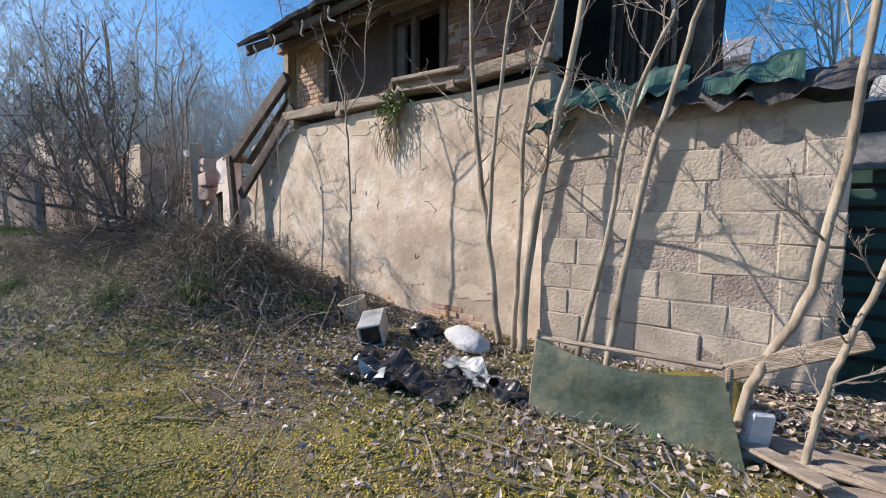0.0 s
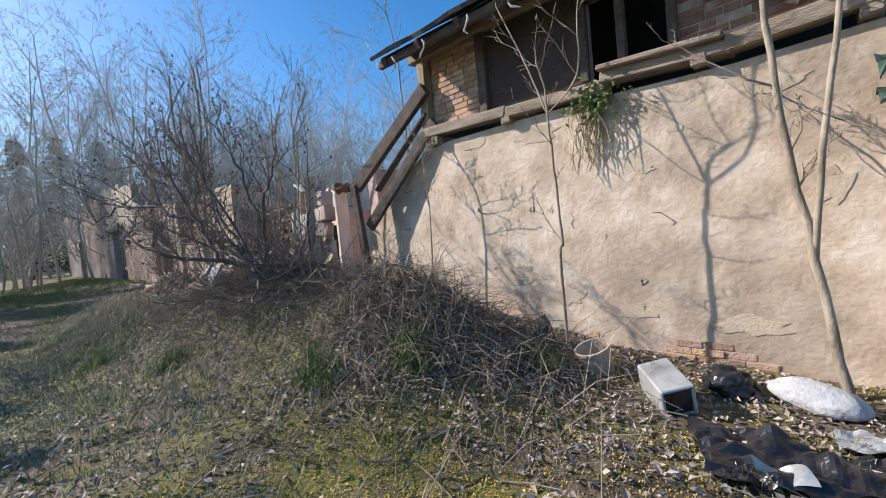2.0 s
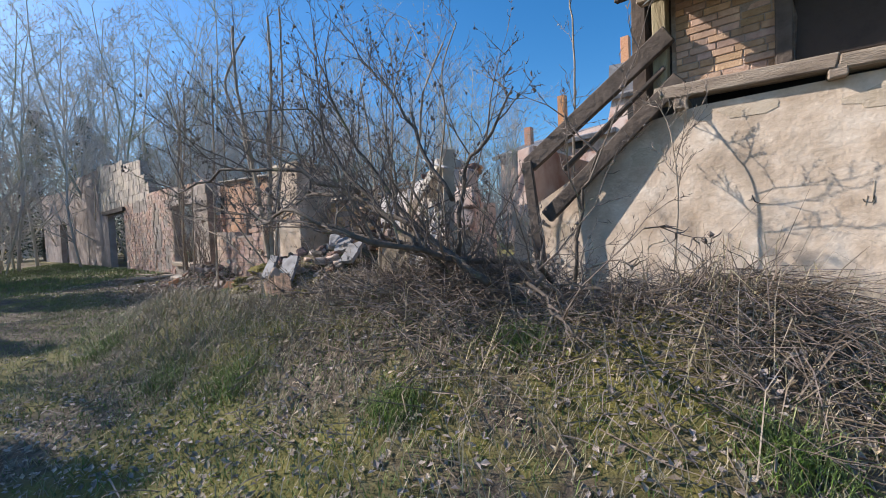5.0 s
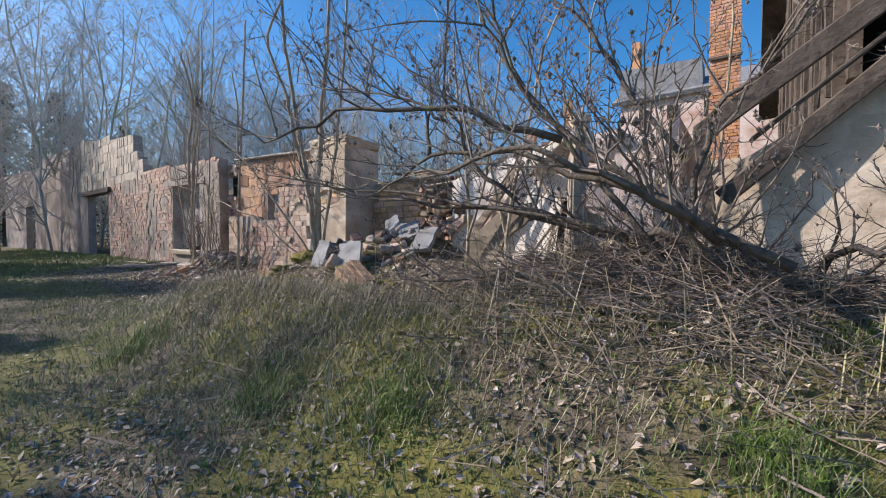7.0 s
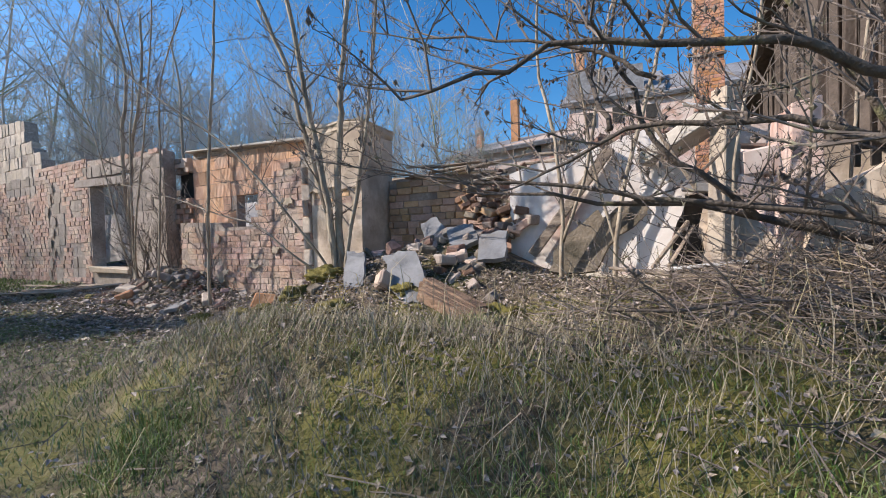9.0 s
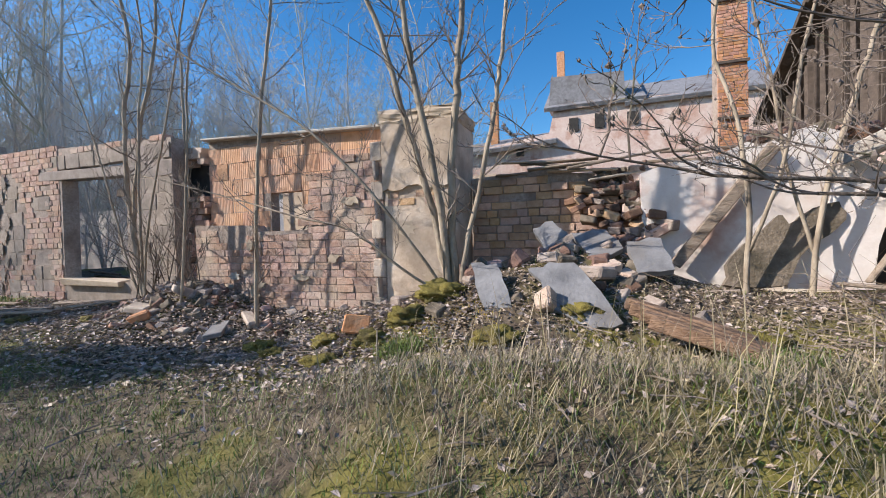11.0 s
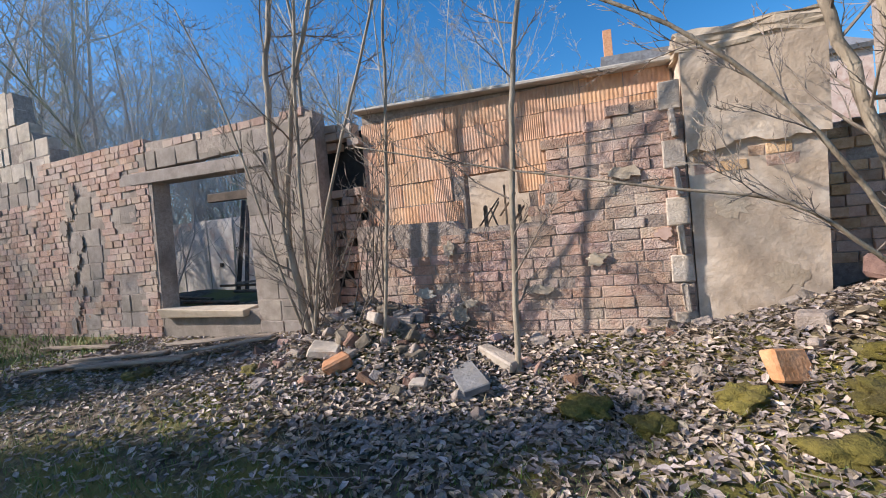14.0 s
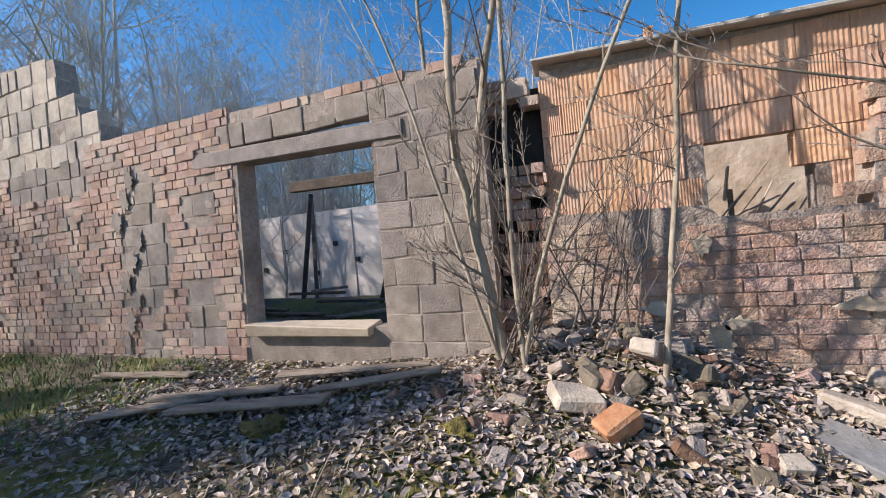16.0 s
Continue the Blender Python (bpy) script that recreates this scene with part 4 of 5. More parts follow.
chunk("pale_lump", "pale mortar lump on the rubble", "stone", pose(0, 0, 0, 20, 10, 10), -20.75, 1.0, (0.16, 0.13, 0.1), 7, M_PALE)
for i in range(260):
    if i < 150:
        x, y = rng.gauss(-21.4, 0.8), rng.gauss(1.5, 0.4)
    elif i < 210:
        x, y = rng.gauss(-16.4, 0.8), rng.gauss(1.9, 0.4)
    elif i < 240:
        x, y = rng.uniform(-20.5, -17.5), rng.gauss(1.8, 0.3)
    else:
        x, y = rng.uniform(-27, -23), rng.gauss(1.6, 0.4)
    y = min(y, 2.2)
    if i % 4 == 0 and 150 <= i < 210:
        x, y = rng.gauss(-15.5, 0.5), rng.uniform(1.3, 2.6)
    s = rng.uniform(0.04, 0.15) * (1.6 if 150 <= i < 210 else 1)
    mat = rng.choice((M_BRICK, M_BLOCK, M_MOSSY, M_BLOCK, M_MORTAR, M_DARKBRICK))
    chunk("rubble_stone", "broken piece of masonry among fallen leaves", "rubble", pose(0, 0, 0, rng.uniform(-40, 40), rng.uniform(-40, 40), rng.uniform(0, 180)), x, y,
          (s * rng.uniform(1, 1.7), s, s * rng.uniform(0.4, 0.9)), i + 20, mat, "broken masonry", 0.15)


def cushion(name, label, cat, x, y, rx, ry, rz, mat, seed, sink=0.3, res=3, rough=0.2):
    bm = bmesh.new()
    bmesh.ops.create_icosphere(bm, subdivisions=res, radius=1)
    for v in bm.verts:
        k = 1 + rough * noise.noise(v.co * 1.6 + Vector((seed, 0, 0))) + rough * 0.6 * noise.noise(v.co * 4 + Vector((0, seed, 0)))
        v.co = Vector((v.co.x * rx * k, v.co.y * ry * k, v.co.z * rz * k))
    for f in bm.faces:
        f.smooth = True
    ob = part(name, bm, mat, None)
    ob.location = (x, y, ground_z(x, y) + rz * (1 - 2 * sink))
    return tagged(ob, label, cat)


for i, (x, y, r) in enumerate(((-19.3, 0.95, 0.26), (-18.9, 0.65, 0.2), (-18.3, 0.9, 0.22), (-17.6, 0.75, 0.26), (-17.3, 1.0, 0.3), (-17.0, 1.3, 0.35), (-16.2, 0.5, 0.25), (-18.0, 0.35, 0.22),
                               (-15.5, 1.0, 0.25), (-14.3, 0.6, 0.3), (-24.2, 0.8, 0.2), (-22.6, 0.9, 0.15))):
    cushion("moss_cushion", "yellow-green moss cushion over a stone", "moss", x, y, r * 0.8, r * 0.65, r * 0.38, M_MOSS, i * 3.1, 0.35, 4, 0.55)

# ---- clutter before the house ----
# sack, bag, bucket, box
cushion("sack", "full white woven sack lying by the wall", "sack", -5.16, 1.62, 0.28, 0.15, 0.11, M_SACK, 5, 0.1, 4, 0.12).rotation_euler = (0, 0.12, -0.25)
cushion("rubbish_bag", "crumpled black rubbish bag", "bag", -5.68, 1.6, 0.17, 0.14, 0.12, M_BLACK, 9, 0.15, 4, 0.45)
box = root("foam_box", "grey open box lying on its side", "box")
for loc, s in (((0, 0, 0.11), (0.4, 0.24, 0.025)), ((0, 0, -0.11), (0.4, 0.24, 0.025)), ((0, -0.11, 0), (0.4, 0.025, 0.24)), ((0, 0.11, 0), (0.4, 0.025, 0.24)), ((-0.19, 0, 0), (0.025, 0.22, 0.22))):
    part("panel", rough_box(*s, 0.008, 0, 0.004, 3), M_SILVER, box).location = loc
part("inside", rough_box(0.34, 0.19, 0.19, 0.01), M_BLACK, box).location = (0.02, 0, 0)
box.matrix_basis = pose(-6.02, 1.15, ground_z(-6.02, 1.15) + 0.13, 10, 12, -50)
bucket = root("bucket", "pale plastic bucket half buried in leaves", "bucket")
vs, fs = [], []
for k, (r, z) in enumerate(((0.12, 0), (0.16, 0.26), (0.17, 0.26), (0.17, 0.285), (0.15, 0.285), (0.11, 0.02))):
    for s in range(20):
        a = 2 * math.pi * s / 20
        vs.append((r * math.cos(a), r * math.sin(a), z))
for k in range(5):
    for s in range(20):
        fs.append((k * 20 + s, k * 20 + (s + 1) % 20, (k + 1) * 20 + (s + 1) % 20, (k + 1) * 20 + s))
fs.append(tuple(range(100, 120)))
shape("shell", vs, fs, M_PALE, bucket)
bucket.matrix_basis = pose(-6.66, 1.5, ground_z(-6.66, 1.5) - 0.04, 15, -10, 0)


def crumpled(name, label, cat, cx, cy, lx, ly, turn, mat, seed, height=0.16, parent=None, nx=46, ny=30):
    """A sheet of film lying in folds on the ground."""
    vs, fs = [], []
    c, s = math.cos(radians(turn)), math.sin(radians(turn))
    for i in range(nx):
        for j in range(ny):
            u, v = (i / (nx - 1) - 0.5) * lx, (j / (ny - 1) - 0.5) * ly
            u += 0.12 * noise.noise(Vector((u * 2, v * 2, seed)))
            v += 0.2 * noise.noise(Vector((u * 2.2, v * 0.5, seed + 5)))
            x, y = cx + u * c - v * s, cy + u * s + v * c
            f = abs(noise.noise(Vector((u * 3.0, v * 4.5, seed + 2)))) + 0.5 * abs(noise.noise(Vector((u * 8, v * 9, seed + 8))))
            vs.append((x, y, ground_z(x, y) + 0.015 + height * f))
    for i in range(nx - 1):
        for j in range(ny - 1):
            a = i * ny + j
            fs.append((a, a + ny, a + ny + 1, a + 1))
    ob = shape(name, vs, fs, mat, parent)
    if parent is None:
        tagged(ob, label, cat)
    return ob


tarp = root("plastic_sheet", "crumpled black plastic sheet with grey underside", "tarpaulin")
crumpled("black_fold", "", "", -5.15, 0.68, 1.15, 0.6, 8, M_BLACK, 1, 0.13, tarp)
crumpled("grey_fold", "", "", -4.75, 1.1, 0.62, 0.24, 2, M_SILVER, 4, 0.15, tarp, 24, 14)
crumpled("grey_fold", "", "", -5.3, 0.5, 0.3, 0.14, 35, M_SILVER, 7, 0.2, tarp, 18, 12)
crumpled("black_fold", "", "", -4.35, 0.92, 0.6, 0.24, -25, M_BLACK, 9, 0.12, tarp, 30, 14)
# netting panel
net = root("netting_panel", "sagging panel of dark green shade netting on a thin frame", "netting")
A, B, C, D = Vector((-4.08, 0.95, 1.06)), Vector((-4.07, 0.76, 0.4)), Vector((-2.86, 0.9, 0.5)), Vector((-3.0, 1.0, 1.08))
vs, fs = [], []
for i in range(30):
    for j in range(16):
        u, v = i / 29, j / 15
        p = A.lerp(D, u).lerp(B.lerp(C, u), v)
        sag = 0.16 * math.sin(math.pi * u) * (1 - v) ** 2
        vs.append(p + Vector((0, 0.05 * noise.noise(p * 2.5) - 0.02, -sag * 0.5 - 0.05 * u * (1 - v))))
for i in range(29):
    for j in range(15):
        a = i * 16 + j
        fs.append((a, a + 1, a + 17, a + 16))
shape("net", vs, fs, M_NET, net)
beam("frame_bar", A + Vector((0, 0, 0.06)), B - Vector((0, 0, 0.1)), 0.025, 0.025, M_TIMBER, net)
beam("frame_bar", A, D, 0.025, 0.025, M_TIMBER, net)
tagged(beam("plank", (-3.05, 1.35, 0.92), (-2.42, 1.2, 1.3), 0.03, 0.1, M_TIMBER, None, seed=4), "weathered plank resting across the netting", "plank")
tagged(beam("stake", (-2.98, 1.1, 0.4), (-2.98, 1.1, 1.05), 0.03, 0.03, M_TIMBER, None), "thin upright wooden stake in the leaves", "stake")
chunk("white_block", "white lightweight block standing in leaves", "block", pose(0, 0, 0, 5, 8, 20), -2.84, 1.08, (0.14, 0.1, 0.3), 11, M_SACK, "", 0.45)
for i in range(7):
    x, y = -2.3 - 0.12 * i, 0.95 + 0.1 * (i % 3)
    z = ground_z(x, y) + 0.04
    tagged(beam("board", (x - 0.3, y - 0.12 + 0.1 * i, z), (x + 0.45, y + 0.1 - 0.05 * i, z + 0.08), 0.11, 0.03, M_TIMBER, None, seed=i), "split board lying among leaves", "board", "split boards")
cushion("moss_cushion", "yellow-green moss cushion over a stone", "moss", -3.15, 1.5, 0.3, 0.25, 0.2, M_MOSS, 41)
vs, fs = [], []
tube(vs, fs, [Vector((-7.33, 1.7, ground_z(-7.33, 1.7) - 0.08)), Vector((-7.35, 1.71, ground_z(-7.35, 1.7) + 0.06)), Vector((-7.36, 1.7, ground_z(-7.35, 1.7) + 0.2)), Vector((-7.39, 1.72, ground_z(-7.35, 1.7) + 0.27))], [0.13, 0.095, 0.085, 0.05], 11)
jag = random.Random(6)
stump = tagged(shape("stump", [Vector(v) + Vector((jag.gauss(0, 0.008), jag.gauss(0, 0.008), jag.gauss(0, 0.02))) for v in vs], fs, M_BARKD), "short rotten tree stump at the wall", "stump")
# green tarpaulin on the block wall
top = root("wall_tarpaulin", "torn green tarpaulin heaped along the block wall", "tarpaulin")
for k, (x0, x1, zc, hh, mt) in enumerate(((-4.75, -3.4, 2.95, 0.3, M_GREENTARP), (-3.7, -2.3, 2.82, 0.26, M_ROOF), (-3.3, -2.7, 2.92, 0.3, M_GREENTARP), (-4.75, -4.3, 2.8, 0.1, M_GREENTARP))):
    vs, fs = [], []
    n1, n2 = 34, 16
    for i in range(n1):
        for j in range(n2):
            u, v = i / (n1 - 1), j / (n2 - 1)
            x = x0 + (x1 - x0) * u
            ang = math.pi * (1.15 * v - 0.05)
            drop = 0.28 * abs(noise.noise(Vector((x * 3, k, 1)))) if j < 2 else 0
            z = zc + hh * math.sin(ang) * (0.6 + 0.7 * noise.noise(Vector((x * 2.3, v * 2, k * 3)))) - drop + 0.08 * noise.noise(Vector((x * 8, v * 6, k)))
            vs.append((x, YB - 0.16 + 0.75 * v + 0.08 * noise.noise(Vector((x * 5, v * 4, k + 7))), z))
    for i in range(n1 - 1):
        for j in range(n2 - 1):
            a = i * n2 + j
            fs.append((a, a + n2, a + n2 + 1, a + 1))
    shape("fold", vs, fs, mt, top)
# wreckage over the block wall
wreck = root("gable_wreck", "splintered remains of a timber gable with hanging boards", "wreckage")
slab_wall("boarding", [(-4.6, 3.0), (-3.3, 3.0), (-3.4, 4.4), (-3.55, 5.6), (-4.6, 5.6)], 4.2, 0.1, M_DARKWOOD, wreck)
for i in range(14):
    x = -4.55 + i * 0.09
    beam("board", (x, 3.9 + 0.02 * (i % 3), 3.1 + 0.5 * rng.random()), (x + 0.1 * rng.random(), 4.0, 4.9 + 0.7 * rng.random()), 0.07, 0.02, M_TIMBER if i % 4 == 0 else M_DARKWOOD, wreck, seed=i)
beam("hanging_board", (-4.0, 3.6, 5.6), (-3.75, 3.6, 4.1), 0.2, 0.03, M_PINK, wreck)
beam("post", (-3.45, 3.8, 0.5), (-3.6, 3.8, 5.8), 0.13, 0.13, M_DARKWOOD, wreck)
# dark green building at the right edge
dark = root("green_shed", "dark green boarded shed with horizontal slats", "shed")
# Near-black wall paints the shade behind the slats.
slab_wall("wall", [(-2.35, 0.4), (1.5, 0.4), (1.5, 2.9), (-2.35, 2.9)], 3.4, 0.2, M_HOLLOWDARK, dark)
for i in range(9):
    beam("slat", (-2.35, 3.36, 0.75 + i * 0.19), (1.4, 3.36, 0.75 + i * 0.19), 0.04, 0.14, M_GREENWALL, dark, seed=i)
beam("fascia", (-2.4, 3.2, 2.45), (1.4, 3.2, 2.45), 0.05, 0.3, M_SLAB, dark)
# ivy tuft under the eaves
rng = random.Random(8)
vs, fs = [], []
for i in range(320):
    c = Vector((-6.85 + rng.gauss(0, 0.13), Y1 - 0.06 - 0.07 * rng.random(), 3.4 + rng.gauss(0, 0.1)))
    d = Vector((rng.gauss(0, 1), rng.gauss(-0.5, 0.5), rng.gauss(-0.4, 0.7))).normalized()
    e = d.cross(Vector((rng.gauss(0, 1), rng.gauss(0, 1), rng.gauss(0, 1)))).normalized() * 0.014
    o = len(vs)
    vs += [c, c + d * 0.035 + e, c + d * 0.075, c + d * 0.035 - e]
    fs.append((o, o + 1, o + 2, o + 3))
tuft = root("ivy_tuft", "green fern tuft growing from the wall top", "plant")
tagged(shape("fronds", vs, fs, M_GRASS, tuft), "", "", "", "stuff")
vs, fs = [], []
for i in range(40):
    p = Vector((-6.85 + rng.gauss(0, 0.12), Y1 - 0.04, 3.4))
    pts = [p]
    for k in range(6):
        p = p + Vector((rng.gauss(0, 0.05), rng.gauss(-0.01, 0.015), -rng.uniform(0.05, 0.17)))
        pts.append(Vector((p.x, min(p.y, Y1 - 0.015), p.z)))
    tube(vs, fs, pts, [0.005] * 6 + [0.002], 3)
shape("root", vs, fs, M_STRAW, tuft)

# ---- trees ----
S = stem_tree
S("young_tree", "young bare tree with pale smooth forked stems", [([(-4.97, 1.95, 0.5), (-5.14, 1.97, 1.64), (-5.31, 1.95, 2.99), (-5.36, 1.95, 4.14)], 0.038, 0.01), ([(-5.14, 1.97, 1.64), (-5.03, 1.9, 2.67), (-4.85, 1.9, 3.98)], 0.026, 0.009)], 11, 0.8)
S("young_tree", "young bare tree with pale smooth leaning stems", [([(-4.66, 1.8, 0.5), (-4.54, 1.8, 1.93), (-4.37, 1.8, 2.67), (-4.13, 1.78, 3.69)], 0.048, 0.016), ([(-4.78, 1.85, 0.5), (-4.71, 1.85, 1.71), (-4.67, 1.85, 2.88), (-4.37, 1.85, 3.79)], 0.03, 0.01)], 12, 0.8)
S("young_tree", "slender bare tree leaning before the block wall", [([(-4.08, 1.6, 0.55), (-3.84, 1.6, 1.66), (-3.71, 1.6, 2.56), (-3.52, 1.6, 3.12)], 0.026, 0.01)], 13, 0.9, over=0.8)
S("young_tree", "slender bare tree leaning before the block wall", [([(-3.82, 1.6, 0.55), (-3.61, 1.6, 2.01), (-3.43, 1.6, 2.75), (-3.26, 1.6, 3.34)], 0.03, 0.012)], 14, 0.8)
S("young_tree", "slender crooked tree beside the netting", [([(-2.95, 1.3, 0.55), (-2.86, 1.3, 0.99), (-2.68, 1.3, 1.42), (-2.56, 1.3, 2.07), (-2.48, 1.3, 2.98)], 0.032, 0.014)], 18, 0.7)
S("young_tree", "slender crooked tree beside the netting", [([(-2.66, 1.0, 0.5), (-2.61, 1.0, 0.93), (-2.53, 1.0, 1.3), (-2.42, 1.0, 1.69)], 0.02, 0.01)], 19, 1.2, over=0.9, reach=0.6)
S("sapling", "thin bare sapling with a crooked stem against the plaster", [([(-7.1, 1.73, 0.6), (-7.1, 1.73, 1.75), (-7.06, 1.73, 1.9), (-7.09, 1.73, 2.65), (-7.1, 1.7, 3.21)], 0.017, 0.008), ([(-7.1, 1.7, 3.21), (-6.76, 1.7, 3.5), (-6.71, 1.7, 4.07)], 0.009, 0.004), ([(-7.1, 1.7, 3.21), (-7.31, 1.7, 3.81), (-7.57, 1.7, 4.44)], 0.009, 0.004)], 15, 0.5, over=0.5, top=2, reach=0.6)
S("sapling", "thin bare sapling against the plaster", [([(-9.32, 2.0, 0.9), (-9.2, 2.0, 2.3), (-9.24, 2.0, 3.0)], 0.011, 0.004)], 16, 1.0, over=0.5, reach=0.6)
S("sapling", "thin bare sapling beside the broken house end", [([(-10.9, 3.2, 1.3), (-10.8, 3.2, 3.2), (-10.7, 3.1, 4.6), (-10.75, 3.1, 5.6)], 0.02, 0.006)], 17, 1.0, reach=0.8)
S("birch", "slender pale multi-stemmed tree by the window opening", [([(-22.36, 1.6, 1.0), (-22.46, 1.6, 1.59), (-22.57, 1.6, 2.3), (-22.69, 1.6, 3.17), (-22.66, 1.6, 4.35)], 0.052, 0.024), ([(-22.57, 1.6, 2.3), (-22.49, 1.6, 3.14), (-22.25, 1.6, 4.23)], 0.038, 0.02),
  ([(-22.24, 1.5, 1.1), (-22.26, 1.5, 2.32), (-22.19, 1.5, 4.16)], 0.026, 0.012), ([(-22.4, 1.6, 1.1), (-22.6, 1.5, 1.9), (-22.85, 1.45, 2.9)], 0.02, 0.008), ([(-22.3, 1.55, 1.1), (-22.0, 1.4, 2.2), (-21.5, 1.3, 3.4), (-21.1, 1.2, 4.2)], 0.02, 0.01)], 21, 1.3, over=2.5)
S("young_tree", "straight slim tree on the rubble", [([(-21.3, 1.4, 0.9), (-21.27, 1.4, 1.35), (-21.12, 1.4, 2.66), (-21.02, 1.4, 3.76)], 0.024, 0.012)], 22, 0.8, over=2.5)
S("young_tree", "straight slim tree before the brick wall", [([(-19.95, 1.5, 0.9), (-19.92, 1.5, 1.28), (-19.83, 1.5, 2.86), (-19.68, 1.5, 4.14)], 0.034, 0.018)], 23, 0.9, over=2.5)
S("willow", "bare spreading tree with several pale stems on the rubble", [([(-16.98, 1.5, 1.4), (-17.01, 1.5, 1.76), (-17.21, 1.5, 2.65), (-17.46, 1.45, 3.58), (-17.73, 1.4, 4.62)], 0.052, 0.022), ([(-16.89, 1.5, 1.4), (-16.91, 1.5, 2.77), (-16.83, 1.5, 3.82), (-16.78, 1.5, 4.34)], 0.056, 0.025),
  ([(-16.82, 1.5, 1.4), (-16.8, 1.5, 1.8), (-16.54, 1.5, 2.83), (-16.37, 1.5, 3.61), (-16.28, 1.5, 4.19)], 0.036, 0.018), ([(-16.95, 1.45, 1.4), (-17.06, 1.4, 2.78), (-17.25, 1.35, 3.77), (-17.33, 1.3, 4.45)], 0.05, 0.025),
  ([(-17.0, 1.45, 1.5), (-17.6, 1.1, 2.5), (-18.4, 0.9, 3.4), (-19.3, 0.8, 4.0)], 0.02, 0.007), ([(-16.9, 1.4, 1.4), (-17.4, 1.1, 1.8), (-17.95, 0.95, 2.25), (-18.7, 0.9, 2.45)], 0.018, 0.006)], 24, 1.4, over=2.5)
S("young_tree", "slender bare tree before the white ruin", [([(-13.9, 1.9, 1.3), (-13.85, 1.9, 2.3), (-13.95, 1.9, 3.3)], 0.03, 0.014), ([(-13.85, 1.9, 1.9), (-13.55, 1.9, 2.8), (-13.4, 1.9, 3.8)], 0.022, 0.01)], 25, 1.3, over=1.6)
S("young_tree", "slender bare tree before the white ruin", [([(-13.3, 2.0, 1.3), (-13.2, 2.0, 2.4), (-12.9, 2.0, 3.6)], 0.03, 0.014), ([(-13.25, 2.0, 1.8), (-13.5, 2.0, 2.8), (-13.6, 2.0, 3.6)], 0.02, 0.01)], 26, 1.3, over=1.6)
S("young_tree", "slender bare tree before the white ruin", [([(-12.2, 1.6, 1.3), (-12.2, 1.6, 2.6), (-12.0, 1.6, 3.8)], 0.018, 0.008)], 27, 0.7, over=1.2)
S("young_tree", "slim bare tree standing on the wall line", [([(-23.4, 3.4, 1.0), (-23.5, 3.4, 3.0), (-23.6, 3.4, 5.0)], 0.04, 0.02)], 28, 1.6, over=2.2)

# ---- fallen tree and brush ----
fallen = root("fallen_tree", "dead fallen fruit tree with knobbly dark limbs", "tree")
rng = random.Random(64)
cr = ([], [])


def limb(pts, r0, r1, seed, kids=3, top=2):
    out = [([], []), cr, 0.0]
    P0 = [Vector(p) for p in pts]
    fine = []
    for i in range(len(P0) - 1):
        for k in range(4):
            q = P0[i].lerp(P0[i + 1], k / 4)
            fine.append(q + Vector((rng.gauss(0, 1), rng.gauss(0, 1), rng.gauss(0, 1))) * 0.02)
    fine.append(P0[-1])
    rad = [r0 + (r1 - r0) * i / (len(fine) - 1) for i in range(len(fine))]
    tube(out[0][0], out[0][1], fine, rad, 8)
    shape("limb", out[0][0], out[0][1], M_BARKD, fallen, True)
    for i in range(2, len(fine)):
        for _ in range(rng.choice((0, 1, 1)) * kids // 2 + (i % 2)):
            ax = Vector((rng.gauss(-0.2, 1), rng.gauss(0, 0.8), rng.gauss(0.8, 0.6))).normalized()
            d = ((fine[i] - fine[i - 1]).normalized() * 0.6 + ax).normalized()
            grow(out, rng, fine[i], d, rng.uniform(0.5, 1.3), max(rad[i] * 0.45, 0.009), 1, top + 1, 0.24, 0.09, 3, 0.8)


limb([(-10.5, 1.2, 1.75), (-10.75, -0.1, 1.95), (-11.0, -0.9, 2.15), (-11.5, -1.1, 2.4), (-12.3, -1.0, 2.35)], 0.034, 0.01, 1, 3)
limb([(-10.8, -0.3, 1.98), (-11.3, -0.3, 2.4), (-11.9, -0.35, 3.0), (-12.2, -0.5, 3.7)], 0.03, 0.009, 2, 3)
limb([(-10.4, 1.4, 1.5), (-11.3, 1.0, 1.85), (-12.6, 0.6, 2.2), (-14.0, 0.2, 2.35)], 0.05, 0.012, 3, 4)
limb([(-11.0, 0.3, 1.75), (-11.6, 0.2, 2.5), (-12.2, 0.0, 3.4), (-12.3, -0.2, 4.1)], 0.03, 0.008, 4, 2)
limb([(-10.3, 1.3, 1.5), (-10.6, 0.7, 1.5), (-11.6, 0.3, 1.6), (-13.2, -0.3, 1.5)], 0.04, 0.01, 5, 3)
limb([(-10.2, 1.3, 1.45), (-10.0, 0.3, 1.8), (-9.7, -0.3, 1.75), (-9.3, -0.6, 1.5)], 0.03, 0.008, 6, 1)
limb([(-12.2, 0.6, 2.1), (-12.9, 0.5, 2.7), (-13.2, 0.4, 3.5), (-13.0, 0.2, 4.4)], 0.028, 0.008, 7, 2)
limb([(-11.6, -0.3, 2.6), (-12.4, -0.6, 2.9), (-13.4, -0.9, 3.0), (-14.2, -1.1, 2.8)], 0.03, 0.008, 8, 3)
limb([(-10.3, 0.0, 1.7), (-11.1, 0.0, 2.2), (-12.16, 0.0, 2.66), (-13.06, 0.0, 2.72), (-13.8, 0.0, 2.4)], 0.036, 0.01, 9, 3)
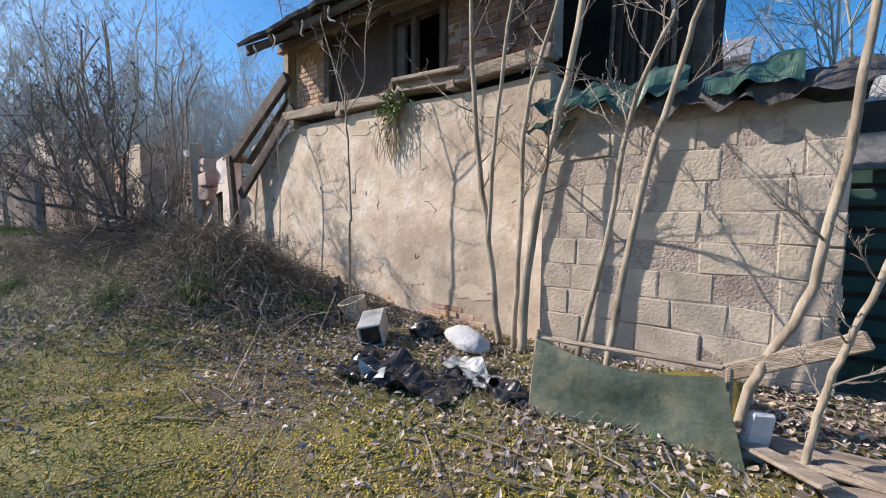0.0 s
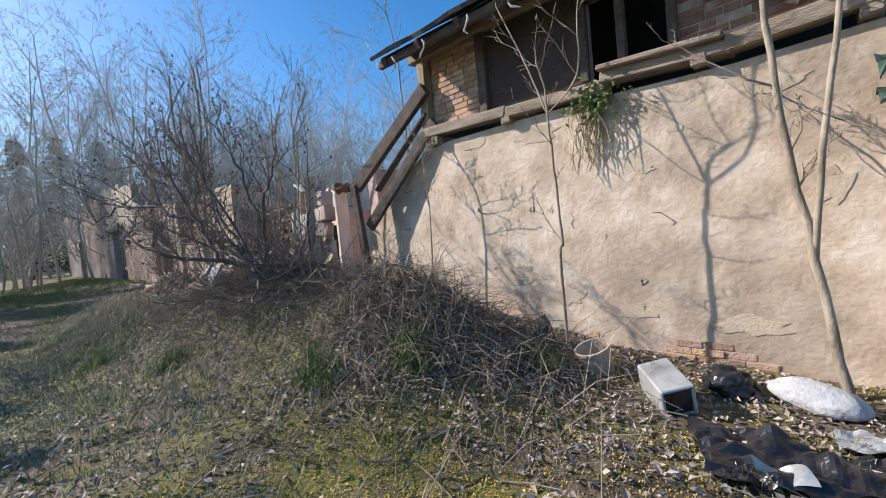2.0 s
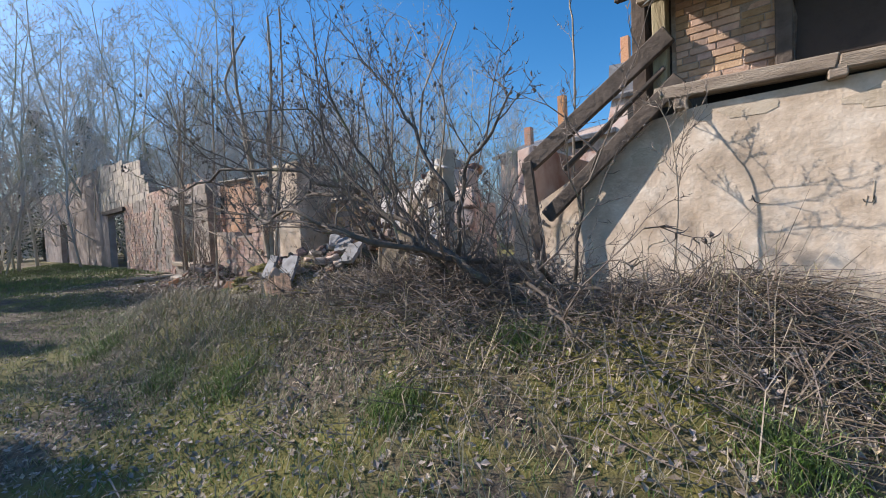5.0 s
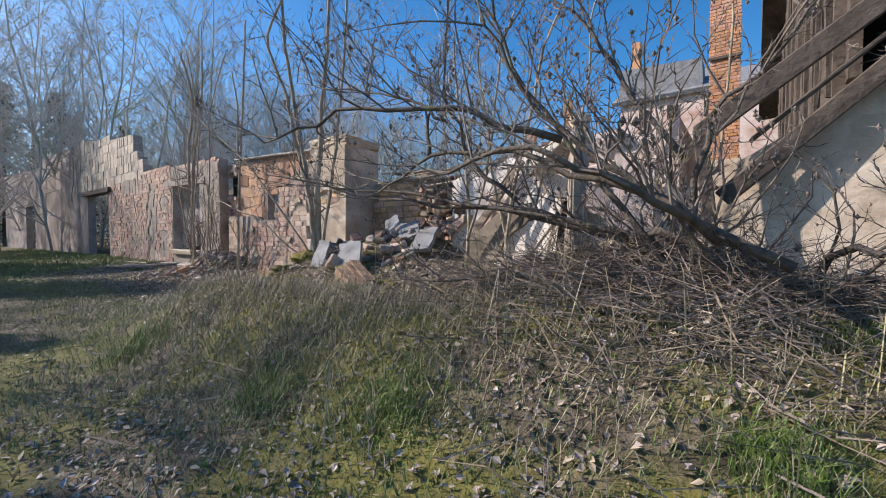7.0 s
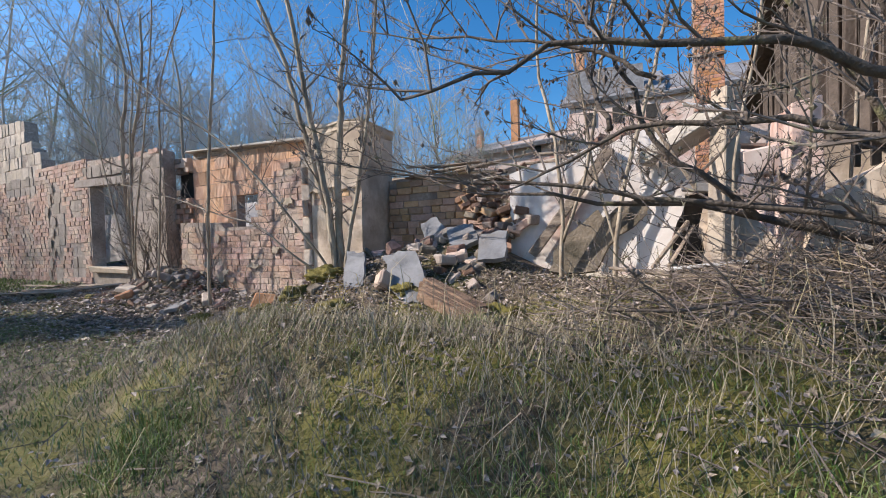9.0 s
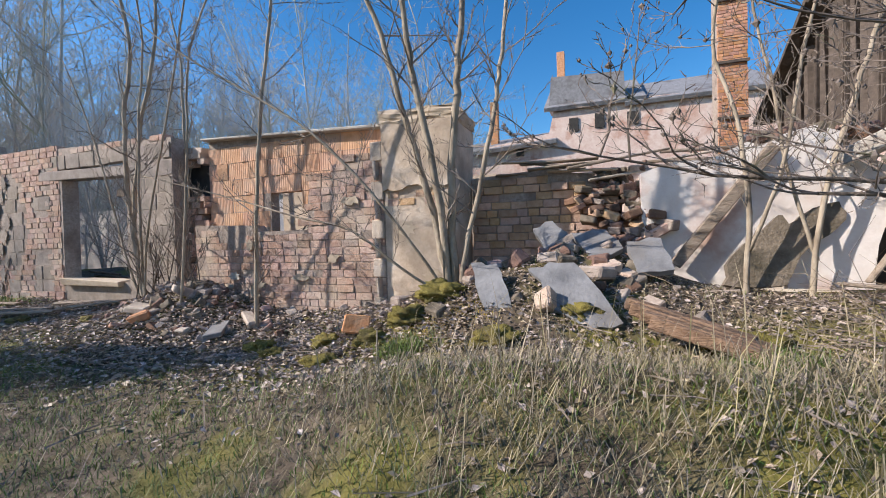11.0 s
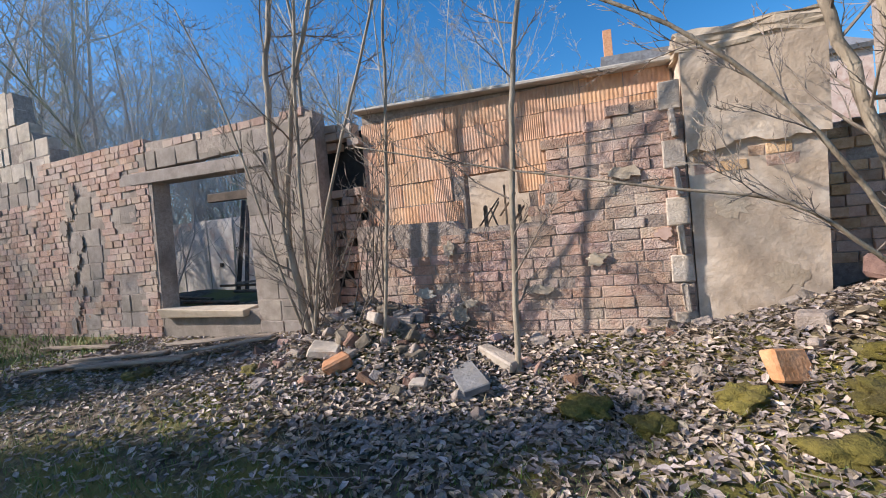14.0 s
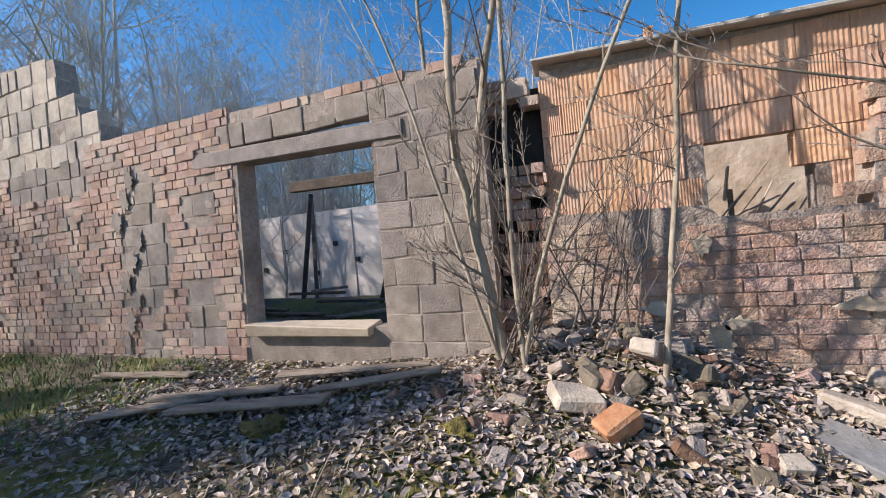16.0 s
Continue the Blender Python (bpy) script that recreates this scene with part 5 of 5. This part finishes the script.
limb([(-11.27, 0.3, 1.92), (-12.3, 0.3, 2.15), (-13.17, 0.3, 2.31), (-14.6, 0.1, 2.5), (-15.6, -0.1, 2.75)], 0.03, 0.006, 10, 3)
limb([(-10.31, 0.3, 1.34), (-10.86, 0.3, 1.88), (-11.27, 0.3, 1.92)], 0.045, 0.03, 11, 2)
limb([(-10.21, 0.3, 1.39), (-10.01, 0.3, 1.63), (-9.68, 0.3, 1.67), (-9.26, 0.3, 1.59), (-8.8, 0.35, 1.6)], 0.03, 0.008, 12, 1)
limb([(-9.68, 0.3, 1.67), (-9.55, 0.3, 2.45), (-9.38, 0.3, 2.81)], 0.018, 0.006, 13, 1)
limb([(-10.86, 0.3, 1.9), (-10.72, 0.3, 2.78), (-10.41, 0.3, 3.07), (-10.16, 0.3, 3.42)], 0.028, 0.007, 14, 1)
limb([(-10.9, 0.3, 2.5), (-11.34, 0.3, 3.12), (-11.62, 0.3, 3.71), (-12.06, 0.3, 4.17)], 0.026, 0.006, 15, 2)
limb([(-13.2, 0.1, 2.72), (-13.33, 0.3, 3.2), (-13.29, 0.3, 3.58), (-14.0, 0.3, 4.08)], 0.022, 0.006, 16, 2)
limb([(-12.9, 0.0, 3.0), (-13.25, 0.0, 3.32), (-14.2, 0.0, 3.6), (-15.3, 0.0, 3.94)], 0.018, 0.005, 17, 3)
shape("crown", *cr, M_DEADTWIG, fallen)
# knobbly spurs on the dead twigs
vs, fs = [], []
for i in range(900):
    p = cr[0][rng.randrange(len(cr[0]))]
    k = rng.uniform(0.008, 0.02)
    o = len(vs)
    vs += [p + Vector(q) * k * rng.uniform(0.7, 1.4) for q in ((1, 0, 0), (0, 1, 0), (-1, 0, 0), (0, -1, 0), (0, 0, 1.3), (0, 0, -1.3))]
    fs += [(o + a, o + (a + 1) % 4, o + 4) for a in range(4)] + [(o + (a + 1) % 4, o + a, o + 5) for a in range(4)]
shape("spur", vs, fs, M_DEADTWIG, fallen)

vs, fs = [], []
rng = random.Random(91)
for i in range(3800):
    x, y = rng.gauss(-10.9, 1.25), rng.gauss(0.55, 0.7)
    if y > 2.1 or (x > -10 and rng.random() < 0.5):
        continue
    h = 0.3 * math.exp(-((x + 10.9) / 1.5) ** 2 - ((y - 0.6) / 0.9) ** 2)
    p = Vector((x, y, ground_z(x, y) + h * rng.random() + 0.02))
    d = Vector((rng.gauss(-0.3, 1), rng.gauss(0, 0.7), rng.gauss(0.12, 0.28))).normalized()
    ln = rng.uniform(0.2, 0.8)
    b = Vector((rng.gauss(0, 0.08), rng.gauss(0, 0.08), rng.gauss(0, 0.05))) * ln * 2
    tube(vs, fs, [p, p + d * ln * 0.5 + b, p + d * ln], [0.0045 * rng.uniform(0.5, 1.6), 0.0032, 0.0012], 3)
tagged(shape("brushwood", vs, fs, M_BRUSH), "tangled heap of dead brown brushwood", "brushwood", "", "stuff")

vs, fs = [], []
for i in range(1500):
    x, y = rng.gauss(-8.5, 0.8), rng.gauss(0.75, 0.55)
    if y > 2.0:
        continue
    p = Vector((x, y, ground_z(x, y) + 0.1 * rng.random()))
    d = Vector((rng.gauss(0.5, 0.7), rng.gauss(-0.4, 0.6), rng.gauss(0.1, 0.3))).normalized()
    ln = rng.uniform(0.2, 0.7)
    tube(vs, fs, [p, p + d * ln * 0.5 + Vector((0, 0, 0.07 * ln)), p + d * ln + Vector((0, 0, -0.1 * ln))], [0.0045, 0.0035, 0.0015], 3)
tagged(shape("bramble_canes", vs, fs, M_BRUSH), "flattened dead bramble canes on the mound", "brambles", "", "stuff")
shoots = root("shoot_thicket", "thicket of thin dark shoots by the collapsed flue", "shrub")
for i in range(22):
    out = [([], []), ([], []), 0.0]
    p = Vector((-22.1 + rng.gauss(0, 0.3), 1.75 + rng.gauss(0, 0.15), 1.3))
    p.z = ground_z(p.x, p.y)
    grow(out, rng, p, Vector((rng.gauss(0.15, 0.3), rng.gauss(-0.15, 0.2), 1)).normalized(), rng.uniform(0.8, 2.2), 0.011, 1, 3, 0.12, 0.05, 3, 0.7)
    shape("stem", *out[1], M_DEADTWIG, shoots)

# ---- litter, grass, straw ----
def blade_field(name, label, mat, count, seed, place, size, width, droop, cat="grass"):
    r = random.Random(seed)
    vs, fs = [], []
    while count > 0:
        count -= 1
        q = place(r)
        if q is None:
            continue
        x, y, k = q
        z = ground_z(x, y)
        ln = r.uniform(*size) * k
        a = r.uniform(0, 2 * math.pi)
        d = Vector((math.cos(a), math.sin(a), 0))
        e = Vector((-d.y, d.x, 0)) * width * r.uniform(0.6, 1.3)
        t = r.uniform(*droop)
        p0 = Vector((x, y, z - 0.01))
        p1 = p0 + d * ln * 0.5 * t + Vector((0, 0, ln * 0.55))
        p2 = p0 + d * ln * (0.4 + 0.6 * t) + Vector((0, 0, max(0.015, ln * (1 - 0.9 * t))))
        o = len(vs)
        vs += [p0 - e, p0 + e, p1 + e * 0.7, p1 - e * 0.7, p2]
        fs += [(o, o + 1, o + 2, o + 3), (o + 3, o + 2, o + 4)]
    return tagged(shape(name, vs, fs, mat), label, cat, "", "stuff")


def green_at(r):
    x, y = r.uniform(-27, -1.5), r.uniform(-3.6, 2.2)
    n = noise.noise(Vector((x * 0.55, y * 0.7, 1.3)))
    lawn = 0.65 * bell(x, y, -21, -1.3, 6, 1.3) + 0.6 * bell(x, y, -14.5, -1.6, 4, 1.0) + 0.25 * bell(x, y, -3.5, -0.6, 3, 1.4) + 0.8 * bell(x, y, -9.7, 1.9, 0.7, 0.3) + 0.65 * bell(x, y, -10.5, -1.6, 3.5, 1.2) + 0.5 * bell(x, y, -12.0, -0.6, 2.2, 0.9) + 0.5 * bell(x, y, -19.5, -0.8, 3.5, 0.8)
    if r.random() > lawn + 0.35 * n:
        return None
    return x, y, 1


def straw_at(r):
    x, y = r.uniform(-24, -2), r.uniform(-3.3, 2.2)
    n = noise.noise(Vector((x * 0.6, y * 0.8, 6.3)))
    w = 0.95 * bell(x, y, -15.0, -0.9, 2.4, 0.8) + 0.6 * bell(x, y, -8.3, 0.6, 1.3, 1.1) + 0.5 * bell(x, y, -12.5, -0.8, 2.2, 0.9) + 0.3 * bell(x, y, -9.5, -0.5, 1.5, 1.2) + 0.12
    if r.random() > w + 0.3 * n:
        return None
    return x, y, 0.7 + 0.8 * min(1, w)


blade_field("grass", "short green grass between fallen leaves", M_GRASS, 165000, 1, green_at, (0.03, 0.13), 0.003, (0.2, 0.9))
blade_field("far_grass", "rough grass along the far lane", M_GRASS, 30000, 7, lambda r: (r.uniform(-48, -26), r.uniform(-5, 2.2), 1), (0.06, 0.2), 0.008, (0.2, 0.9))
blade_field("dry_grass", "matted dry straw-coloured grass", M_STRAW, 95000, 2, straw_at, (0.09, 0.25), 0.0026, (0.65, 1.0))


TUFTS = ((-9.62, 1.85, 0.34), (-9.3, 1.9, 0.22), (-7.75, 0.1, 0.2), (-7.1, 1.15, 0.25), (-8.3, -0.5, 0.22), (-9.9, -0.2, 0.25), (-14.3, 0.0, 0.3), (-10.4, -1.1, 0.2), (-12.3, -1.4, 0.35), (-17.1, 0.4, 0.25), (-13.4, -1.6, 0.4), (-15.9, -1.7, 0.4))


def tuft_at(r):
    x, y, w = r.choice(TUFTS)
    return x + r.gauss(0, w * 0.5), y + r.gauss(0, w * 0.4), 1


blade_field("grass_tufts", "fresh green grass tufts", M_GRASS, 6500, 9, tuft_at, (0.1, 0.28), 0.003, (0.2, 0.8))


def moss_at(r):
    x, y = r.uniform(-8, -1.2), r.uniform(-3.2, 0.8)
    if r.random() < 0.15:
        x, y = r.gauss(-17.5, 1.3), r.gauss(0.9, 0.4)
    n = noise.noise(Vector((x * 1.1, y * 1.3, 2.3)))
    if r.random() > 0.95 * bell(x, y, -4.2, -1.1, 3.6, 1.35) + 0.6 * bell(x, y, -17.5, 0.9, 1.2, 0.4) + 0.5 * n:
        return None
    return x, y, 1


blade_field("moss_mat", "yellow-green moss mat over the earth", M_MOSSTUFT, 190000, 5, moss_at, (0.012, 0.035), 0.006, (0.2, 0.9), "moss")


def stalk_at(r):
    x, y = r.choice(((r.gauss(-8.2, 0.9), r.gauss(0.7, 0.6)), (r.gauss(-14.6, 1.6), r.gauss(-0.7, 0.5)), (r.gauss(-11, 1.5), r.gauss(0.2, 0.8))))
    return (x, y, 1) if y < 2.1 else None


blade_field("dead_stalks", "long dead grass stalks", M_STRAW, 800, 3, stalk_at, (0.35, 0.95), 0.003, (0.15, 0.9), "stalks")

rng = random.Random(17)
vs, fs = [], []
for i in range(90000):
    x, y = rng.uniform(-27, -1.2), rng.uniform(-3.4, 2.3)
    n = noise.noise(Vector((x * 0.7, y * 0.7, 4.4)))
    w = 0.42 + 0.5 * step(-1.2, 1.0, y) + 0.35 * n
    if -27 < x < -16 and y < 0.4:
        w -= 0.22
    w -= 0.55 * bell(x, y, -4.2, -1.2, 3.6, 1.4) + 0.3 * bell(x, y, -21, -1.8, 6, 0.9)
    if rng.random() > w:
        continue
    s = rng.uniform(0.014, 0.036) * (1.3 if x < -17.5 and y > -0.4 else 1.0)
    m = pose(x, y, ground_z(x, y) + 0.012 + 0.02 * rng.random(), rng.gauss(0, 22), rng.gauss(0, 22), rng.uniform(0, 360))
    o = len(vs)
    c = rng.uniform(0.1, 0.5) * s
    vs += [m @ Vector((-s, 0, 0)), m @ Vector((-0.2 * s, -0.6 * s, c)), m @ Vector((s, 0, 0.3 * c)), m @ Vector((-0.2 * s, 0.6 * s, c))]
    fs += [(o, o + 1, o + 2), (o, o + 2, o + 3)]
tagged(shape("leaf_litter", vs, fs, M_LEAF), "scattered dry brown and grey fallen leaves", "leaves", "", "stuff")

M_LEAFPALE = material("bleached_leaves", [(0.27, 0.20, 0.155), (0.50, 0.41, 0.345)], 16, bump=0, island=0.55, rough=0.65)
vs, fs = [], []
for i in range(8000):
    x, y = rng.gauss(-20.9, 1.7), rng.gauss(1.0, 0.65)
    if i % 3 == 0:
        x, y = rng.uniform(-23.5, -16.5), rng.gauss(1.1, 0.5)
    if y > 2.25 or y < -1.2:
        continue
    s = rng.uniform(0.016, 0.05)
    m = pose(x, y, ground_z(x, y) + 0.012 + 0.03 * rng.random(), rng.gauss(0, 17), rng.gauss(0, 17), rng.uniform(0, 360))
    o, c = len(vs), rng.uniform(0.15, 0.6) * s
    vs += [m @ Vector(p) for p in ((-s, 0, 0.2 * c), (-0.45 * s, -0.5 * s, c), (0.35 * s, -0.48 * s, 0.7 * c), (s, 0, 0.4 * c), (0.35 * s, 0.48 * s, c), (-0.45 * s, 0.5 * s, 0.6 * c), (0, 0, 0))]
    fs += [(o + k, o + (k + 1) % 6, o + 6) for k in range(6)]
tagged(shape("bleached_leaves", vs, fs, M_LEAFPALE), "curled pale fallen leaves over the rubble", "leaves", "", "stuff")

vs, fs = [], []
for i in range(700):
    x, y = rng.uniform(-26, -2), rng.uniform(-2.5, 2.1)
    p = Vector((x, y, ground_z(x, y) + 0.015))
    d = Vector((rng.gauss(0, 1), rng.gauss(0, 1), rng.gauss(0, 0.1))).normalized() * rng.uniform(0.08, 0.35)
    tube(vs, fs, [p - d, p + Vector((0, 0, 0.015)), p + d], [0.006, 0.005, 0.003], 3)
tagged(shape("fallen_twigs", vs, fs, M_TWIG), "small fallen twigs on the ground", "twigs", "", "stuff")

# ---- woods ----
rng = random.Random(3)
kinds = []
for k in range(6):
    stems = [((0, 0, -0.3), (rng.gauss(0, 0.08), rng.gauss(0, 0.08), 1), 10 + k % 3, 0.062)]
    if k % 2:
        stems += [((0.2, 0.1, -0.3), (0.2, 0.1, 1), 9, 0.045), ((-0.2, 0, -0.3), (-0.2, -0.1, 1), 9.5, 0.045)]
    # Trunk and crown both take the colour paled for haze.
    kinds.append(bare_tree("woodland_tree", "bare woodland tree with a fine twiggy crown", stems, 200 + k, 4, 0.02, M_FARHAZE, M_FARHAZE, "woods behind the ruins", kids=6, rise=0.07, spread=0.95, thin=0.0055))
spots = []
for i in range(52):
    spots.append((rng.uniform(-75, -38), rng.uniform(-6, 26), rng.uniform(1.2, 1.8)))
for i in range(62):
    spots.append((rng.uniform(-42, -22), rng.uniform(9.5, 24), rng.uniform(0.75, 1.15)))
for i in range(5):
    spots.append((rng.uniform(-34, -28), rng.uniform(5, 7.5), rng.uniform(0.5, 0.65)))
for i in range(6):
    spots.append((rng.uniform(-50, -40), rng.uniform(-3, 1), rng.uniform(0.9, 1.3)))
for x, y, s in ((-60, -12, 1.6), (-48, -9, 1.5), (-2.5, 9, 0.8), (-1.5, 13, 0.9)):
    spots.append((x, y, s))
# trees behind the path, whose shadows fall across the grass and walls
for x, y, s in ((-20, -9, 1.4), (-25, -8, 0.85), (-29, -10, 1.0), (-33, -7.5, 1.1), (-36, -10, 1.2), (-12, -9, 1.2), (-22.5, -6, 0.9), (-30.5, -5.6, 1.0)):
    spots.append((x, y, s))


def spruce(seed):
    r = random.Random(seed)
    thing = root("spruce", "dark green spruce; those behind the path are unseen shade casters", "tree", "spruces")
    vs, fs = [], []
    tube(vs, fs, [Vector((0, 0, -0.2)), Vector((0.03, 0, 4)), Vector((0, 0.03, 9.6))], [0.16, 0.1, 0.01], 8)
    shape("trunk", vs, fs, M_BARKD, thing)
    vs, fs = [], []
    z = 0.9
    while z < 9.5:
        ln = 2.3 * (1 - z / 10) + 0.15
        for k in range(9):
            a = r.uniform(0, 2 * math.pi)
            for s in range(8):
                q = (s + 1) / 8 * ln
                p = Vector((math.cos(a) * q, math.sin(a) * q, z - 0.28 * q + r.gauss(0, 0.04)))
                for side in (-1, 1):
                    dd = Vector((math.cos(a + side * 0.9), math.sin(a + side * 0.9), -0.35 + r.gauss(0, 0.15))).normalized() * r.uniform(0.2, 0.42)
                    e = Vector((-dd.y, dd.x, 0)).normalized() * 0.06
                    o = len(vs)
                    vs += [p - e, p + e, p + dd]
                    fs.append((o, o + 1, o + 2))
        z += 0.26
    shape("crown", vs, fs, M_NEEDLE, thing)
    return thing


# Unseen spruce, added so that its shadow darkens the lane.
evergreen = spruce(1)
evergreen.matrix_basis = pose(-33.5, -6.8, 0.7)
evergreen.scale = (1.08, 1.08, 1.12)
# Spruces with negative y are also added for shade; the rest stand in view.
for x, y, a, s in ((-22.5, -8.0, 40, 0.82), (-17.5, -6.6, 70, 0.66), (-37.5, -6.0, 150, 1.15), (-40, -5.6, 210, 1.0), (-28.5, -7.8, 90, 0.8), (-62, 6, 0, 1.5), (-66, 3, 33, 1.6), (-70, 9, 80, 1.5), (-72, 0, 120, 1.7), (-58, 10, 200, 1.2)):
    copy_thing(evergreen, pose(x, y, ground_z(x, y) - 0.1, 0, 0, a)).scale = (s, s, s)

vs, fs = [], []
rw = random.Random(44)
for i in range(4200):
    a = rw.uniform(radians(80), radians(196))
    d = rw.uniform(85, 130)
    p = Vector((-12 + d * math.cos(a), d * math.sin(a), -0.5))
    h = rw.uniform(7, 17)
    tube(vs, fs, [p, p + Vector((rw.gauss(0, 0.8), rw.gauss(0, 0.8), h * 0.5)), p + Vector((rw.gauss(0, 2), rw.gauss(0, 2), h))], [0.16, 0.09, 0.03], 3)
# Distance haze is painted into the pale colour of these stems.
tagged(shape("far_woods", vs, fs, M_FARHAZE), "bare woods on the horizon, coloured pale for haze", "woods", "", "stuff")
first = {}
for i, (x, y, s) in enumerate(spots):
    k = i % 6
    m = pose(x, y, ground_z(x, y) - 0.1, 0, 0, rng.uniform(0, 360))
    if k not in first:
        first[k] = True
        kinds[k].matrix_basis = m
        kinds[k].scale = (s, s, s)
    else:
        t = copy_thing(kinds[k], m)
        t.scale = (s, s, s)

# ---- pieces of the long wall ----
def brick_keep(x, z):
    if -20.8 < x < -19.75 and z > 2.3:
        return False
    if z > 2.5 and x < -19.66:
        return False
    if x < -20.7 and z > 2.25 + 0.2 * math.sin(6 * x):
        return False
    return z < 3.5 - max(0, -18.7 - x) * 0.35


masonry(wall_brick, "brick", -22.1, -18.26, 0.75, 3.5, Y2 + 0.015, 0.3, 0.118, M_BRICK, brick_keep, depth=0.14, proud=0.016, seed=41, joint=0.012, near=-19, joined_mat=M_BRICK_J, missing=0.04, loose=0.9)
masonry(wall_orange, "hollow_block", -22.08, -18.26, 2.42, 3.96, Y2 + 0.34, 0.46, 0.3, M_ORANGE,
        lambda x, z: not (-20.68 < x < -19.84 and 2.3 < z < 3.12) and z < 3.92 - 0.05 * (x + 18.25), depth=0.16, proud=0.02, seed=42, joint=0.01, ribs=True, loose=0.2)
masonry(wall_grey, "block", -23.9, -22.64, 0.98, 4.1, Y2 + 0.015, 0.46, 0.31, M_BLOCK, None, depth=0.16, proud=0.014, seed=43, joint=0.011)
masonry(wall_grey, "block", -26.7, -23.9, 3.82, 4.12, Y2 + 0.015, 0.46, 0.3, M_BLOCK, lambda x, z: True, depth=0.16, proud=0.02, seed=44, joint=0.016)
masonry(wall_grey, "brick", -26.7, -22.64, 4.12, 4.24, Y2 + 0.015, 0.26, 0.12, M_BRICK, None, depth=0.2, proud=0.02, seed=45, missing=0.2)


def left_blocks(x, z):
    return (-28.3 < x < -27.1 and 1.0 < z < 3.9 and abs(x + 27.7) < 0.35 + 0.25 * math.sin(3 * z)) or (-26.95 < x < -26.4 and z < 3.3 and math.sin(4 * z + 1) > -0.2) or (x < -28.9 and z > 3.7)


masonry(wall_left, "block", -31, -25.96, 0.9, 4.3, Y2 + 0.015, 0.42, 0.3, M_BLOCK, left_blocks, depth=0.16, proud=0.014, seed=46, joint=0.01)
masonry(wall_left, "brick", -31, -25.96, 0.9, 4.3, Y2 + 0.015, 0.24, 0.115, M_BRICK, lambda x, z: not left_blocks(x, z), depth=0.14, proud=0.02, seed=47, near=-26, joint=0.01, missing=0.05, loose=1.0, joined_mat=M_BRICK_J)
masonry(wall_gable, "block", -37.5, -28.5, 4.12, 6.5, Y2 + 0.015, 0.42, 0.36, M_PALE, lambda x, z: z < 4.7 or (z < 5.1 and x < -28.95) or (x < -29.5 and z < 5.85 + 0.09 * (-29.5 - x)), depth=0.2, proud=0.02, seed=48, joint=0.016)
masonry(wall_niche, "brick", -22.75, -22.05, 1.0, 4.0, Y2 + 0.32, 0.25, 0.115, M_BRICK, lambda x, z: z < 2.7 or math.sin(7 * z) > 0.3, depth=0.2, proud=0.1, seed=49, missing=0.25, loose=3)
masonry(wall_stub, "brick", -17.1, -15.0, 1.6, 3.05, 3.1, 0.3, 0.118, M_YBRICK, lambda x, z: z < 3.1 - 0.3 * abs(x + 16.4), depth=0.16, proud=0.05, seed=50, missing=0.06, loose=2)
masonry(wall_far_left, "brick", -32.6, -31.0, 0.9, 4.25, Y2 + 0.02, 0.24, 0.115, M_BRICK, None, depth=0.14, proud=0.03, seed=51, limit=200, near=-31, missing=0.06, joined_mat=M_BRICK_J)
rng = random.Random(61)
for i in range(15):
    x, z = rng.uniform(-22.0, -18.5), rng.uniform(1.2, 3.3)
    if z > 2.2 and x < -19.5:
        continue
    w, h = rng.uniform(0.15, 0.5), rng.uniform(0.1, 0.26)
    shard("plaster_patch", (x, Y2 - 0.03, z - h / 2), (x, Y2 - 0.03, z + h / 2), w, 0.02, rng.choice((M_PINK, M_PATCH, M_CONC)), "", "", "", i + 70, 19, wall_brick, 0.0).matrix_basis = pose(x, Y2 - 0.018, z, 90, 0, 0)
for i in range(9):
    x, z = -28.2 + 0.13 * (i % 3) + rng.gauss(0, 0.06), 1.3 + 0.3 * i
    shard("plaster_patch", (x, Y2, z - 0.2), (x, Y2, z + 0.2), rng.uniform(0.12, 0.3), 0.006, M_BLOCK, "", "", "", i + 120, 29, wall_left, 0.0).matrix_basis = pose(x, Y2 - 0.022, z, 90, 0, 0)
for i in range(9):
    beam("quoin", (-18.36 + 0.02 * (i % 2), Y2 - 0.0, 1.0 + i * 0.29), (-18.36, Y2, 1.28 + i * 0.29), 0.2, 0.05, M_PALE, wall_brick, seed=i, jitter=0.008)
for i, (x, z, w, h) in enumerate(((-17.9, 2.3, 0.35, 0.3), (-17.5, 1.6, 0.4, 0.3))):
    shard("bare_patch", (x, Y2, z - h / 2), (x, Y2, z + h / 2), w, 0.003, M_PATCH, "", "", "", i + 150, 19, wall_pier, 0.0).matrix_basis = pose(x, Y2 - 0.002, z, 90, 0, 0)
